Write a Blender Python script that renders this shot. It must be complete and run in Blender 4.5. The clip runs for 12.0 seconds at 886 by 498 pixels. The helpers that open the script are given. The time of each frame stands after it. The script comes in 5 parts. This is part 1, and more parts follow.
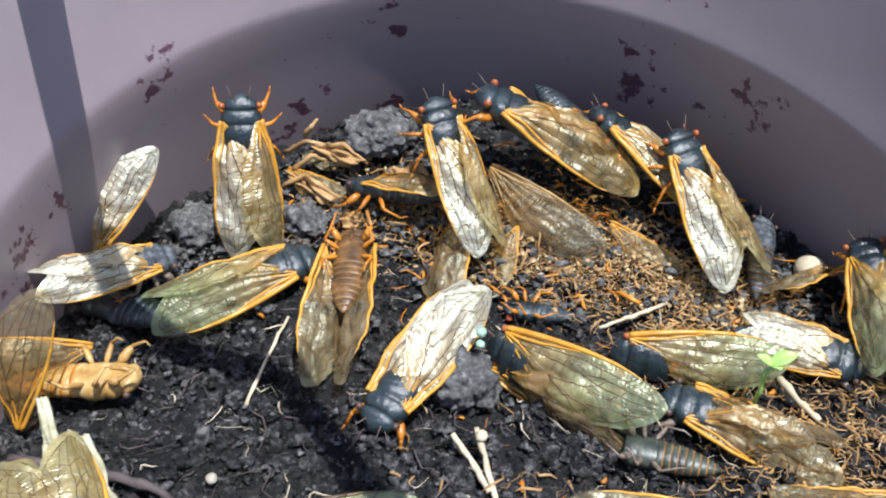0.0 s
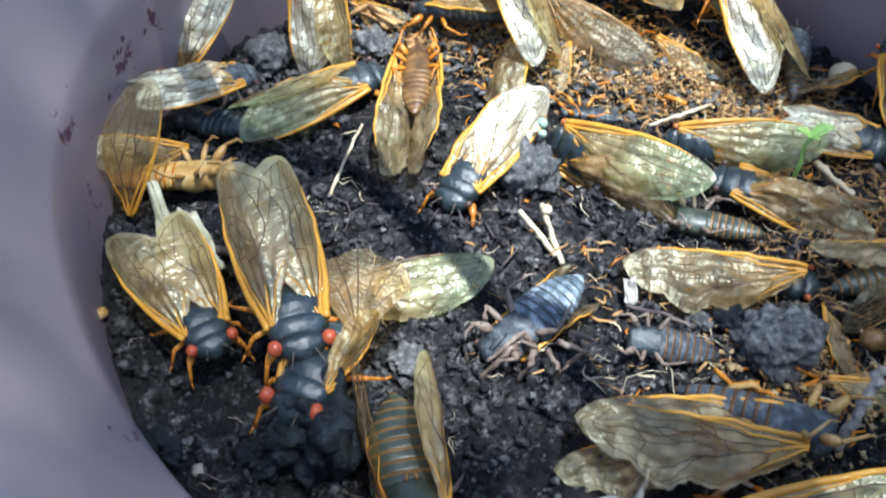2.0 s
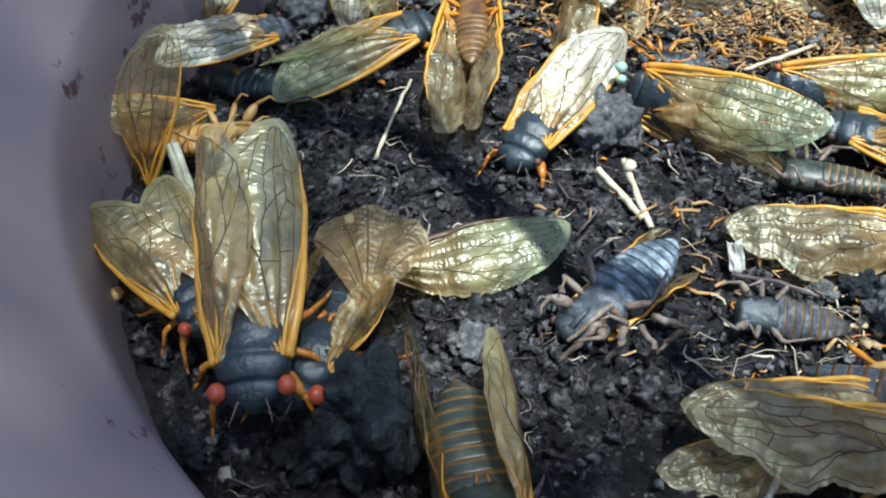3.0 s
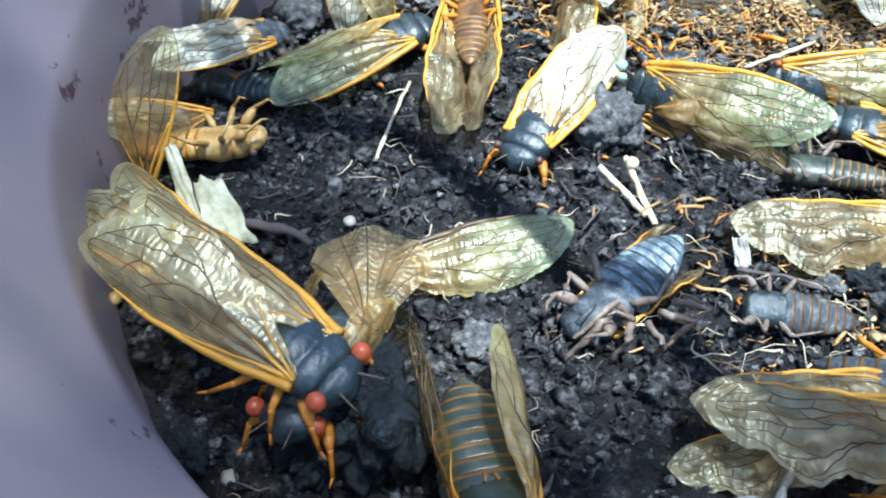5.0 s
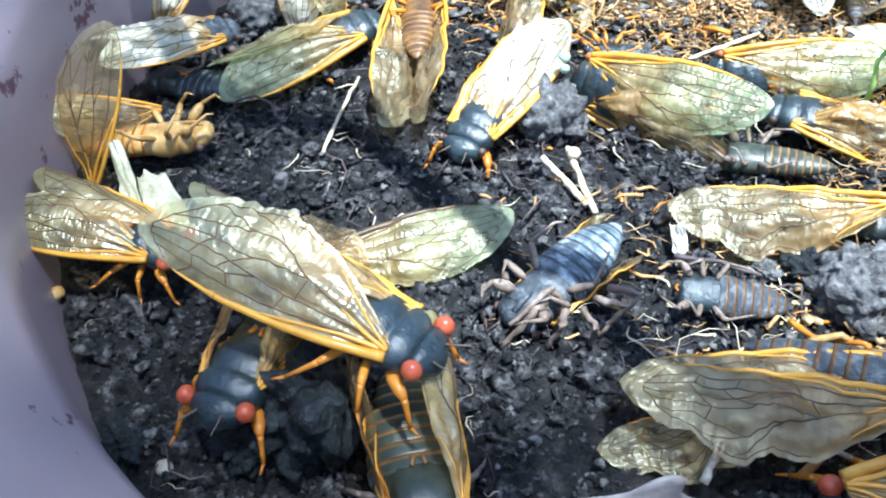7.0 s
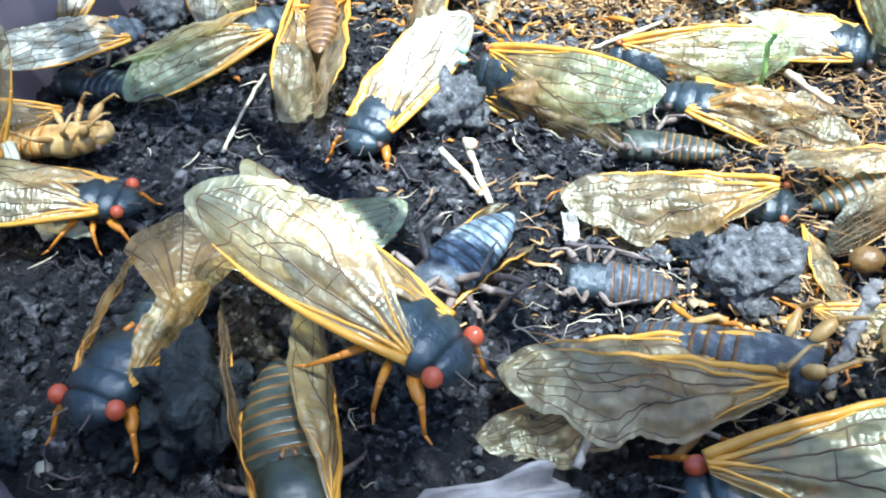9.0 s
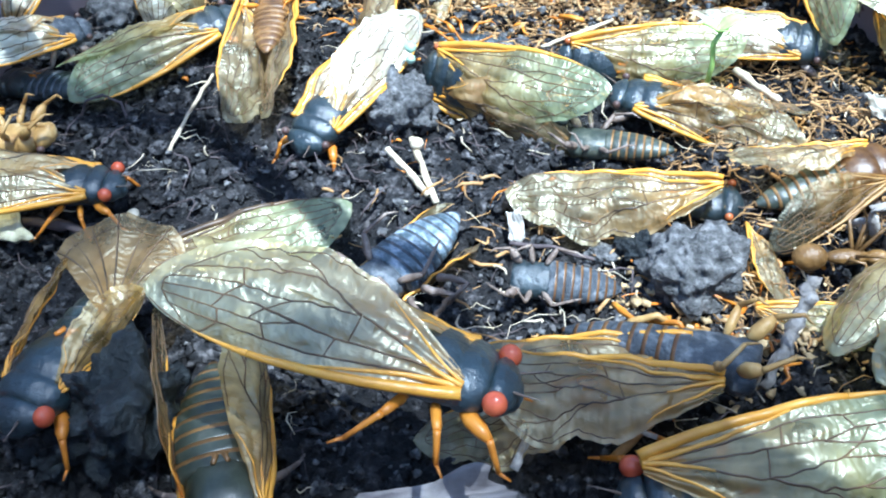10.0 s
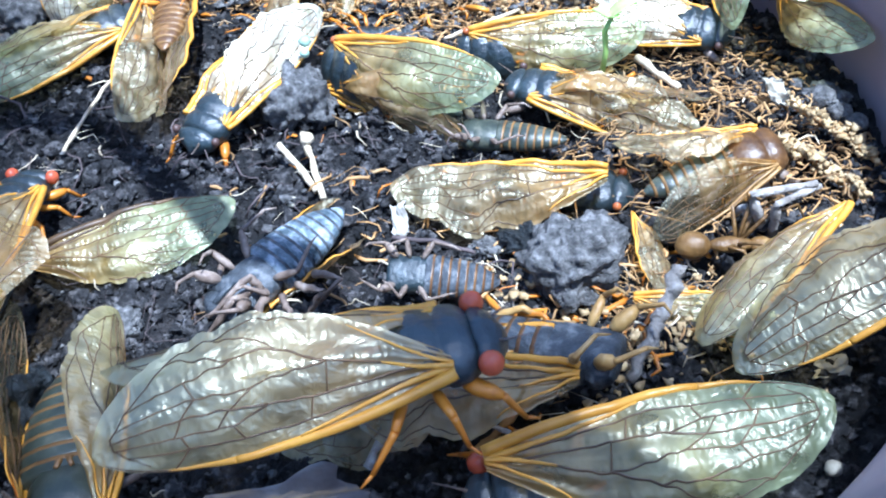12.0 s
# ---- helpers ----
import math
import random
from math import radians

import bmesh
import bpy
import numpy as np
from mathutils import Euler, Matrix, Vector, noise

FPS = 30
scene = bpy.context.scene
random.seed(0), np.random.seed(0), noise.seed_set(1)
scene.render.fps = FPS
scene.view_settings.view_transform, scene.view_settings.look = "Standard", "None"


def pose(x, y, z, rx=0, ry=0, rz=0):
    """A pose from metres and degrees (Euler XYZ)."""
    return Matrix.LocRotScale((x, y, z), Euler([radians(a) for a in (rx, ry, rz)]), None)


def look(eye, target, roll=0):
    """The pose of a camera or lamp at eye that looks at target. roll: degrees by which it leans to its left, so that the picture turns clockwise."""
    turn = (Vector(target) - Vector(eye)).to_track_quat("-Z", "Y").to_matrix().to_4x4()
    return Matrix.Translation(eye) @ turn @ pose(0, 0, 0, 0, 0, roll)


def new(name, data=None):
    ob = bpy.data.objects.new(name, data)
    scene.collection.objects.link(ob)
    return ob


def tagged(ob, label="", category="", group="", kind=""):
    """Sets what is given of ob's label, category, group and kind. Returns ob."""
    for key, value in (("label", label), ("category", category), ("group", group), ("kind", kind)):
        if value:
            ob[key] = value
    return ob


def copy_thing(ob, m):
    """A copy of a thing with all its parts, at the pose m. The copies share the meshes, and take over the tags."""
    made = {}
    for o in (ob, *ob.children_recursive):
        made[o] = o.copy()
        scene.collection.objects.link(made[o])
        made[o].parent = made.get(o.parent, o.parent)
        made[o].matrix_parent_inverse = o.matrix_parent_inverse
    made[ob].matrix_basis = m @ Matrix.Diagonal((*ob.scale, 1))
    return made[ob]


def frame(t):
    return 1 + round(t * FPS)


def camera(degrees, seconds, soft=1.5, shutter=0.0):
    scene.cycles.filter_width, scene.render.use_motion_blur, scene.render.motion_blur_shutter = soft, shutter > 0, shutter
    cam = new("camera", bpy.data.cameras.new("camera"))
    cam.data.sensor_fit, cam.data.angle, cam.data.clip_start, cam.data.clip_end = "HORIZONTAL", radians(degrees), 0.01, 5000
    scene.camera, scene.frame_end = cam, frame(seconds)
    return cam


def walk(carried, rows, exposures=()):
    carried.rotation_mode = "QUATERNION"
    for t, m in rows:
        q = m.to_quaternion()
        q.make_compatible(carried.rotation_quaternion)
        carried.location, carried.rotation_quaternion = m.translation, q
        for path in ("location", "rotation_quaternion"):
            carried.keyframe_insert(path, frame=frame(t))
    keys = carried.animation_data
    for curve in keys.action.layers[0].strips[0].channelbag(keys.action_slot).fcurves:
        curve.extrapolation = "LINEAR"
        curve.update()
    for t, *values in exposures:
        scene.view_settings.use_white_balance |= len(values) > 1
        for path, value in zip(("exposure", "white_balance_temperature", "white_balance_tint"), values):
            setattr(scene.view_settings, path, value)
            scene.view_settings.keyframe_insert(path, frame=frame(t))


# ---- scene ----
cam = camera(51.2, 12.0, 2.0, 0.4)
PATH = [
    (0, (0.00000, 0.00000, 0.15000), (0.00000, 0.11657, 0.05560), 0.00),
    (0.5, (-0.00467, -0.00292, 0.15256), (-0.00524, 0.11223, 0.05644), -0.44),
    (1, (-0.00729, -0.01338, 0.15061), (-0.01002, 0.10062, 0.05316), -1.19),
    (1.5, (-0.01023, -0.02561, 0.14438), (-0.01379, 0.08692, 0.04526), -1.68),
    (2, (-0.01122, -0.03600, 0.13737), (-0.01405, 0.07471, 0.03621), -2.07),
    (2.5, (-0.01325, -0.02810, 0.12456), (-0.01981, 0.07988, 0.02065), -4.29),
    (3, (-0.01562, -0.02013, 0.11264), (-0.02588, 0.09130, 0.01276), -5.71),
    (5, (-0.01731, -0.02087, 0.10947), (-0.02652, 0.09234, 0.01150), -6.03),
    (5.5, (-0.01593, -0.02170, 0.10849), (-0.02524, 0.09206, 0.01117), -6.00),
    (6, (-0.01392, -0.02268, 0.10735), (-0.02314, 0.09170, 0.01074), -6.14),
    (6.5, (-0.01164, -0.02310, 0.10779), (-0.02025, 0.09087, 0.01064), -6.16),
    (7, (-0.00856, -0.02339, 0.10695), (-0.01648, 0.09067, 0.00985), -6.25),
    (9, (0.00645, -0.02447, 0.10381), (0.00146, 0.08991, 0.00690), -6.71),
    (9.5, (0.00974, -0.02413, 0.10275), (0.00603, 0.09040, 0.00595), -6.53),
    (10, (0.01257, -0.02359, 0.10216), (0.01062, 0.09079, 0.00513), -6.18),
    (10.5, (0.01776, -0.02392, 0.10115), (0.01566, 0.09060, 0.00430), -6.61),
    (11, (0.02337, -0.02424, 0.10010), (0.02071, 0.09031, 0.00330), -7.15),
    (11.5, (0.02825, -0.02414, 0.09946), (0.02583, 0.09009, 0.00227), -7.36),
    (12, (0.03265, -0.02309, 0.09776), (0.02964, 0.09136, 0.00084), -7.66),
]
EXPOSURE = [(0, 0.31, 5950, 10), (0.5, 0.61, 5700, 9), (1.0, 0.71, 5800, 8), (1.5, 0.71, 5800, 7), (2.0, 0.8, 5700, 5), (2.4, 1.25, 6000, 7), (2.8, 0.85, 5850, 4), (3.0, 0.41, 5700, 1), (3.2, 0.41, 5700, 1), (4.8, 0.91, 5350, 0), (6.5, 1.25, 5350, 2), (7.2, 1.32, 5350, 3), (9.0, 1.32, 5200, 2), (10, 1.17, 5000, 2), (11, 1.08, 4900, 7), (12, 1.13, 4900, 9)]
walk(cam, [(t, look(eye, target, roll)) for t, eye, target, roll in PATH], EXPOSURE)


# ---- light ----
SUN_AZ, SUN_EL = math.atan2(-0.75, 0.66), radians(72)
world = bpy.data.worlds.new("sky")
scene.world = world
world.use_nodes = True
wn = world.node_tree
sky = wn.nodes.new("ShaderNodeTexSky")
sky.sky_type = "NISHITA"
sky.sun_disc = False
sky.sun_elevation = SUN_EL
sky.sun_rotation = math.pi / 2 - SUN_AZ
wn.links.new(sky.outputs[0], wn.nodes["Background"].inputs[0])
wn.nodes["Background"].inputs[1].default_value = 0.15
sun = new("sun", bpy.data.lights.new("sun", "SUN"))
sun.data.energy, sun.data.angle, sun.data.color = 5.0, radians(0.6), (1.0, 0.975, 0.94)
sun.matrix_world = look((math.cos(SUN_AZ) * math.cos(SUN_EL), math.sin(SUN_AZ) * math.cos(SUN_EL), math.sin(SUN_EL)), (0, 0, 0))


# ---- materials ----
def mat(name):
    m = bpy.data.materials.new(name)
    m.use_nodes = True
    return m, m.node_tree, m.node_tree.nodes["Principled BSDF"]


def node(nt, kind, **values):
    n = nt.nodes.new(kind)
    for key, value in values.items():
        n.inputs[key].default_value = value
    return n


def grain(nt, scale, detail=6.0, rough=0.6, space="Object"):
    tc = nt.nodes.new("ShaderNodeTexCoord")
    n = node(nt, "ShaderNodeTexNoise", Scale=scale, Detail=detail, Roughness=rough)
    nt.links.new(tc.outputs[space], n.inputs["Vector"])
    return n


def ramp(nt, fac, stops):
    r = nt.nodes.new("ShaderNodeValToRGB")
    while len(r.color_ramp.elements) < len(stops):
        r.color_ramp.elements.new(0.5)
    for e, (at, col) in zip(r.color_ramp.elements, stops):
        e.position, e.color = at, (*col, 1)
    nt.links.new(fac, r.inputs[0])
    return r


def relief(nt, height, bsdf, strength, distance):
    b = node(nt, "ShaderNodeBump", Strength=strength, Distance=distance)
    nt.links.new(height, b.inputs["Height"])
    nt.links.new(b.outputs[0], bsdf.inputs["Normal"])
    return b


def surface(name, stops, scale, rough, bump=0.3, depth=0.0003, metal=0.0, fine=4.0, by_island=0.0, spec=0.5, by_object=0.0):
    """A grained surface: colours by noise at one scale, relief at a finer one."""
    m, nt, b = mat(name)
    g = grain(nt, scale)
    r = ramp(nt, g.outputs["Fac"], stops)
    col = r.outputs[0]
    if by_island or by_object:
        if by_island:
            info, amount = nt.nodes.new("ShaderNodeNewGeometry").outputs["Random Per Island"], by_island
        else:
            info, amount = nt.nodes.new("ShaderNodeObjectInfo").outputs["Random"], by_object
        hsv = node(nt, "ShaderNodeHueSaturation", Saturation=1.0)
        mr = node(nt, "ShaderNodeMapRange")
        mr.inputs["To Min"].default_value, mr.inputs["To Max"].default_value = 1 - amount, 1 + amount
        nt.links.new(info, mr.inputs["Value"])
        nt.links.new(mr.outputs[0], hsv.inputs["Value"])
        nt.links.new(col, hsv.inputs["Color"])
        col = hsv.outputs[0]
    nt.links.new(col, b.inputs["Base Color"])
    b.inputs["Roughness"].default_value, b.inputs["Metallic"].default_value = rough, metal
    b.inputs["Specular IOR Level"].default_value = spec
    if bump:
        relief(nt, grain(nt, scale * fine).outputs["Fac"], b, bump, depth)
    return m


SOIL = surface("soil", [(0.36, (0.004, 0.005, 0.006)), (0.54, (0.014, 0.013, 0.0135)), (0.66, (0.046, 0.041, 0.040)), (0.78, (0.16, 0.145, 0.138))], 300, 0.72, 1.0, 0.0012, fine=5, spec=0.4)
CRUMB = surface("soil_crumb", [(0.3, (0.006, 0.007, 0.008)), (0.50, (0.038, 0.037, 0.038)), (0.68, (0.19, 0.18, 0.175))], 480, 0.85, 1.0, 0.0012, fine=3, by_island=0.55, spec=0.3)
CLOD = surface("clod", [(0.30, (0.05, 0.05, 0.049)), (0.52, (0.165, 0.162, 0.155)), (0.72, (0.36, 0.35, 0.335))], 700, 0.95, 1.0, 0.0010, fine=3, spec=0.25)
CHITIN = surface("black_chitin", [(0.3, (0.008, 0.014, 0.016)), (0.55, (0.019, 0.030, 0.034)), (0.75, (0.055, 0.076, 0.084))], 230, 0.32, 0.8, 0.0006, fine=2, spec=0.8, by_object=0.4)
CHITIN_BLUE = surface("blue_grey_chitin", [(0.34, (0.03, 0.05, 0.06)), (0.5, (0.14, 0.185, 0.22)), (0.66, (0.42, 0.47, 0.52))], 480, 0.4, 1.0, 0.0009, fine=2)
RUST = surface("dark_rust_chitin", [(0.3, (0.04, 0.02, 0.01)), (0.55, (0.13, 0.065, 0.022)), (0.75, (0.30, 0.16, 0.05))], 240, 0.32, 0.5, 0.0003)
BAND = surface("brown_band", [(0.3, (0.08, 0.042, 0.016)), (0.55, (0.21, 0.115, 0.038)), (0.75, (0.40, 0.24, 0.09))], 200, 0.42, 0.4, 0.0002)
CHITIN_DRY = surface("dusty_chitin", [(0.3, (0.016, 0.02, 0.025)), (0.52, (0.055, 0.065, 0.075)), (0.72, (0.21, 0.22, 0.225))], 420, 0.52, 0.9, 0.0005, fine=3)
CHITIN_OLIVE = surface("olive_chitin", [(0.3, (0.015, 0.02, 0.016)), (0.55, (0.05, 0.06, 0.045)), (0.75, (0.15, 0.15, 0.11))], 260, 0.36, 0.5, 0.0002, fine=4)
ORANGE = surface("orange_chitin", [(0.3, (0.36, 0.11, 0.01)), (0.6, (0.60, 0.23, 0.02)), (0.8, (0.78, 0.38, 0.06))], 180, 0.35, 0.3, 0.0001)
TAN = surface("pale_chitin", [(0.3, (0.26, 0.13, 0.035)), (0.55, (0.52, 0.32, 0.10)), (0.75, (0.72, 0.55, 0.28))], 240, 0.38, 0.4, 0.0002)
BROWN_LEG = surface("brown_chitin", [(0.3, (0.07, 0.048, 0.034)), (0.55, (0.22, 0.165, 0.125)), (0.75, (0.46, 0.39, 0.32))], 300, 0.5, 0.6, 0.0003)
EYE = surface("red_eye", [(0.3, (0.34, 0.05, 0.022)), (0.7, (0.58, 0.13, 0.05))], 300, 0.22, 0.2, 0.00005)
EYE_DARK = surface("dark_red_eye", [(0.3, (0.26, 0.06, 0.018)), (0.7, (0.50, 0.16, 0.045))], 300, 0.25, 0.2, 0.00005)
SHELL = surface("brown_shell", [(0.3, (0.08, 0.042, 0.012)), (0.6, (0.19, 0.105, 0.032)), (0.8, (0.36, 0.23, 0.09))], 300, 0.3, 0.7, 0.0004)
EYE_DULL = surface("dull_eye", [(0.3, (0.05, 0.03, 0.025)), (0.7, (0.14, 0.08, 0.06))], 300, 0.4, 0.2, 0.00005)
VEIN = surface("wing_vein", [(0.35, (0.03, 0.02, 0.012)), (0.65, (0.19, 0.11, 0.045))], 90, 0.45, 0.0)
COSTA = surface("orange_wing_edge", [(0.3, (0.50, 0.22, 0.02)), (0.7, (0.76, 0.40, 0.05))], 150, 0.35, 0.0)
COSTA_DULL = surface("tan_wing_edge", [(0.3, (0.26, 0.14, 0.04)), (0.7, (0.50, 0.31, 0.11))], 150, 0.45, 0.0)
STRAW = surface("straw", [(0.3, (0.42, 0.33, 0.20)), (0.6, (0.66, 0.57, 0.40)), (0.8, (0.80, 0.74, 0.60))], 200, 0.7, 0.6, 0.0003, by_island=0.35)
CHAFF = surface("chaff", [(0.3, (0.20, 0.10, 0.03)), (0.6, (0.46, 0.28, 0.11)), (0.8, (0.74, 0.58, 0.34))], 200, 0.7, 0.5, 0.0003, by_island=0.5)
TWIG = surface("grey_twig", [(0.3, (0.19, 0.165, 0.14)), (0.55, (0.40, 0.365, 0.32)), (0.75, (0.60, 0.56, 0.50))], 420, 0.85, 1.0, 0.0010, fine=2)
DARK_ROOT = surface("dark_root", [(0.3, (0.04, 0.03, 0.03)), (0.7, (0.13, 0.10, 0.095))], 220, 0.75, 0.6, 0.0003)
SEED = surface("white_seed", [(0.3, (0.28, 0.25, 0.18)), (0.7, (0.52, 0.48, 0.38))], 300, 0.5, 0.4, 0.0002)
SPROUT = surface("green_sprout", [(0.3, (0.30, 0.52, 0.10)), (0.7, (0.50, 0.72, 0.22))], 200, 0.5, 0.3, 0.0001)
MINT = surface("pale_green_pellet", [(0.3, (0.26, 0.40, 0.29)), (0.7, (0.40, 0.55, 0.42))], 260, 0.5, 0.3, 0.0001)
LEAF_DRY = surface("grey_dry_leaf", [(0.3, (0.14, 0.12, 0.12)), (0.6, (0.26, 0.24, 0.23)), (0.8, (0.38, 0.35, 0.32))], 150, 0.7, 0.6, 0.0004)
FLAKE = surface("pale_bark_flake", [(0.3, (0.32, 0.30, 0.18)), (0.55, (0.56, 0.53, 0.36)), (0.75, (0.72, 0.69, 0.52))], 260, 0.75, 1.0, 0.0006, fine=3)
GRASS = surface("lawn", [(0.3, (0.03, 0.07, 0.015)), (0.7, (0.09, 0.16, 0.04))], 30, 0.9, 0.8, 0.01)
LEAVES = surface("green_leaves", [(0.3, (0.04, 0.08, 0.02)), (0.7, (0.08, 0.15, 0.035))], 8, 0.5, 0.0, by_island=0.3)


def wing_membrane(name, tint, body, clear, rough, ripple, gloss=0.24):
    """Cellophane-like wing: partly clear, glossy, finely rippled."""
    m, nt, b = mat(name)
    g = grain(nt, 200, 3.0)
    r = ramp(nt, g.outputs["Fac"], [(0.32, (body[0] * 0.62, body[1] * 0.6, body[2] * 0.4)), (0.5, body), (0.7, tuple(min(0.92, c * 1.12 + 0.04) for c in body))])
    # brown age blotches
    old = ramp(nt, grain(nt, 85, 4.0, 0.65).outputs["Fac"], [(0.46, (0, 0, 0)), (0.68, (0.6, 0.6, 0.6))])
    aged = nt.nodes.new("ShaderNodeMix")
    aged.data_type = "RGBA"
    nt.links.new(old.outputs[0], aged.inputs["Factor"])
    nt.links.new(r.outputs[0], aged.inputs["A"])
    aged.inputs["B"].default_value = (body[0] * 0.48, body[1] * 0.42, body[2] * 0.3, 1)
    # more pigment towards the hinge
    where, axis = nt.nodes.new("ShaderNodeTexCoord"), nt.nodes.new("ShaderNodeSeparateXYZ")
    nt.links.new(where.outputs["Object"], axis.inputs[0])
    near = node(nt, "ShaderNodeMapRange")
    near.inputs["From Min"].default_value, near.inputs["From Max"].default_value = -0.027, -0.001
    nt.links.new(axis.outputs["X"], near.inputs["Value"])
    both, pigment = [], (0.55, 0.30, 0.07)
    for base in (aged.outputs["Result"], None):
        m2 = nt.nodes.new("ShaderNodeMix")
        m2.data_type = "RGBA"
        nt.links.new(near.outputs[0], m2.inputs["Factor"])
        if base:
            nt.links.new(base, m2.inputs["A"])
        else:
            m2.inputs["A"].default_value = (*tint, 1)
        m2.inputs["B"].default_value = (*pigment, 1) if base else (0.93, 0.68, 0.30, 1)
        both.append(m2.outputs["Result"])
    nt.links.new(both[0], b.inputs["Base Color"])
    b.inputs["Roughness"].default_value = rough
    b.inputs["Specular IOR Level"].default_value = 0.7
    b.inputs["Specular Tint"].default_value = (1.0, 0.98, 0.84, 1)
    tc = nt.nodes.new("ShaderNodeTexCoord")
    v = node(nt, "ShaderNodeTexNoise", Scale=300.0, Detail=3.5, Roughness=0.55, Distortion=0.6)
    nt.links.new(tc.outputs["Object"], v.inputs["Vector"])
    # blistered cells: short ridges across the wing, in rows along it
    ribs = node(nt, "ShaderNodeTexWave", Scale=350.0, Distortion=5.0, Detail=1.0)
    lanes = node(nt, "ShaderNodeTexWave", Scale=120.0, Distortion=2.5, Detail=1.0)
    lanes.bands_direction = "Y"
    for w in (ribs, lanes):
        w.inputs["Detail Scale"].default_value = 1.5
        nt.links.new(tc.outputs["Object"], w.inputs["Vector"])
    cells = node(nt, "ShaderNodeMath")
    cells.operation = "MULTIPLY"
    nt.links.new(ribs.outputs["Fac"], cells.inputs[0])
    nt.links.new(lanes.outputs["Fac"], cells.inputs[1])
    mix = node(nt, "ShaderNodeMath")
    mix.operation = "MULTIPLY_ADD"
    mix.inputs[1].default_value = 0.09
    nt.links.new(cells.outputs[0], mix.inputs[0])
    nt.links.new(v.outputs["Fac"], mix.inputs[2])
    bump = relief(nt, mix.outputs[0], b, ripple, 0.0011)
    see = node(nt, "ShaderNodeBsdfTransparent", Color=(*tint, 1))
    thru = node(nt, "ShaderNodeBsdfTranslucent", Color=(*body, 1))
    nt.links.new(both[1], see.inputs["Color"])
    nt.links.new(both[0], thru.inputs["Color"])
    film = node(nt, "ShaderNodeBsdfAnisotropic", Color=(0.97, 0.98, 0.74, 1), Roughness=rough + 0.16)
    nt.links.new(bump.outputs[0], film.inputs["Normal"])
    a, c, g = node(nt, "ShaderNodeMixShader", Fac=0.32), node(nt, "ShaderNodeMixShader", Fac=clear), node(nt, "ShaderNodeMixShader", Fac=gloss)
    # cloudy and clear patches
    cloud = node(nt, "ShaderNodeMapRange")
    for key, value in (("From Min", 0.36), ("From Max", 0.64), ("To Min", max(0.05, clear - 0.30)), ("To Max", min(0.92, clear + 0.26))):
        cloud.inputs[key].default_value = value
    nt.links.new(grain(nt, 150, 3.0, 0.55).outputs["Fac"], cloud.inputs["Value"])
    nt.links.new(cloud.outputs[0], c.inputs["Fac"])
    for out, into in ((b.outputs[0], a.inputs[1]), (thru.outputs[0], a.inputs[2]), (a.outputs[0], c.inputs[1]), (see.outputs[0], c.inputs[2]), (c.outputs[0], g.inputs[1]), (film.outputs[0], g.inputs[2]), (g.outputs[0], nt.nodes["Material Output"].inputs["Surface"])):
        nt.links.new(out, into)
    return m


WING = wing_membrane("clear_wing", (0.95, 0.84, 0.46), (0.56, 0.48, 0.22), 0.44, 0.25, 0.8, 0.18)
WING_GREEN = wing_membrane("greenish_wing", (0.86, 0.91, 0.58), (0.42, 0.49, 0.25), 0.46, 0.27, 0.7, 0.08)
WING_DRY = wing_membrane("dry_wing", (0.82, 0.68, 0.42), (0.42, 0.34, 0.18), 0.58, 0.30, 0.8, 0.08)
WING_SMOKY = wing_membrane("smoky_hind_wing", (0.60, 0.56, 0.44), (0.13, 0.115, 0.075), 0.60, 0.34, 0.6, 0.03)
# bleached wings; on the heap cicadas its white stands in for sun glare
WING_PALE = wing_membrane("bleached_and_glare_wing", (0.95, 0.90, 0.78), (0.82, 0.78, 0.66), 0.18, 0.36, 0.7, 0.28)
WING_AMBER = wing_membrane("amber_wing", (0.96, 0.74, 0.32), (0.56, 0.37, 0.10), 0.62, 0.30, 0.5, 0.08)
WING_GLASSY = wing_membrane("glassy_wing", (0.98, 0.93, 0.76), (0.50, 0.40, 0.20), 0.84, 0.24, 0.4, 0.06)


def plastic():
    m, nt, b = mat("mauve_plastic")
    g, fine = grain(nt, 14, 5.0), grain(nt, 900, 3.0)
    r = ramp(nt, g.outputs["Fac"], [(0.3, (0.255, 0.203, 0.213)), (0.7, (0.325, 0.260, 0.272))])
    stains, spread = grain(nt, 190, 5.0, 0.6), grain(nt, 36, 2.0)
    mul = nt.nodes.new("ShaderNodeMath")
    mul.operation = "MULTIPLY"
    nt.links.new(stains.outputs["Fac"], mul.inputs[0])
    nt.links.new(spread.outputs["Fac"], mul.inputs[1])
    mask = ramp(nt, mul.outputs[0], [(0.352, (0, 0, 0)), (0.375, (1, 1, 1))])
    mix = nt.nodes.new("ShaderNodeMix")
    mix.data_type = "RGBA"
    mix.inputs["B"].default_value = (0.09, 0.04, 0.06, 1)
    nt.links.new(mask.outputs[0], mix.inputs["Factor"])
    nt.links.new(r.outputs[0], mix.inputs["A"])
    nt.links.new(mix.outputs["Result"], b.inputs["Base Color"])
    b.inputs["Roughness"].default_value = 0.42
    relief(nt, fine.outputs["Fac"], b, 0.15, 0.0002)
    return m


PLASTIC = plastic()


# ---- mesh helpers ----
def part(name, mesh, parent=None, label="", at=None):
    """Links a mesh (or bmesh) as one object under a thing or a part."""
    ob = new(name, mesh)
    if parent is not None:
        ob.parent = parent
    if at is not None:
        ob.matrix_basis = at
    return tagged(ob, label)


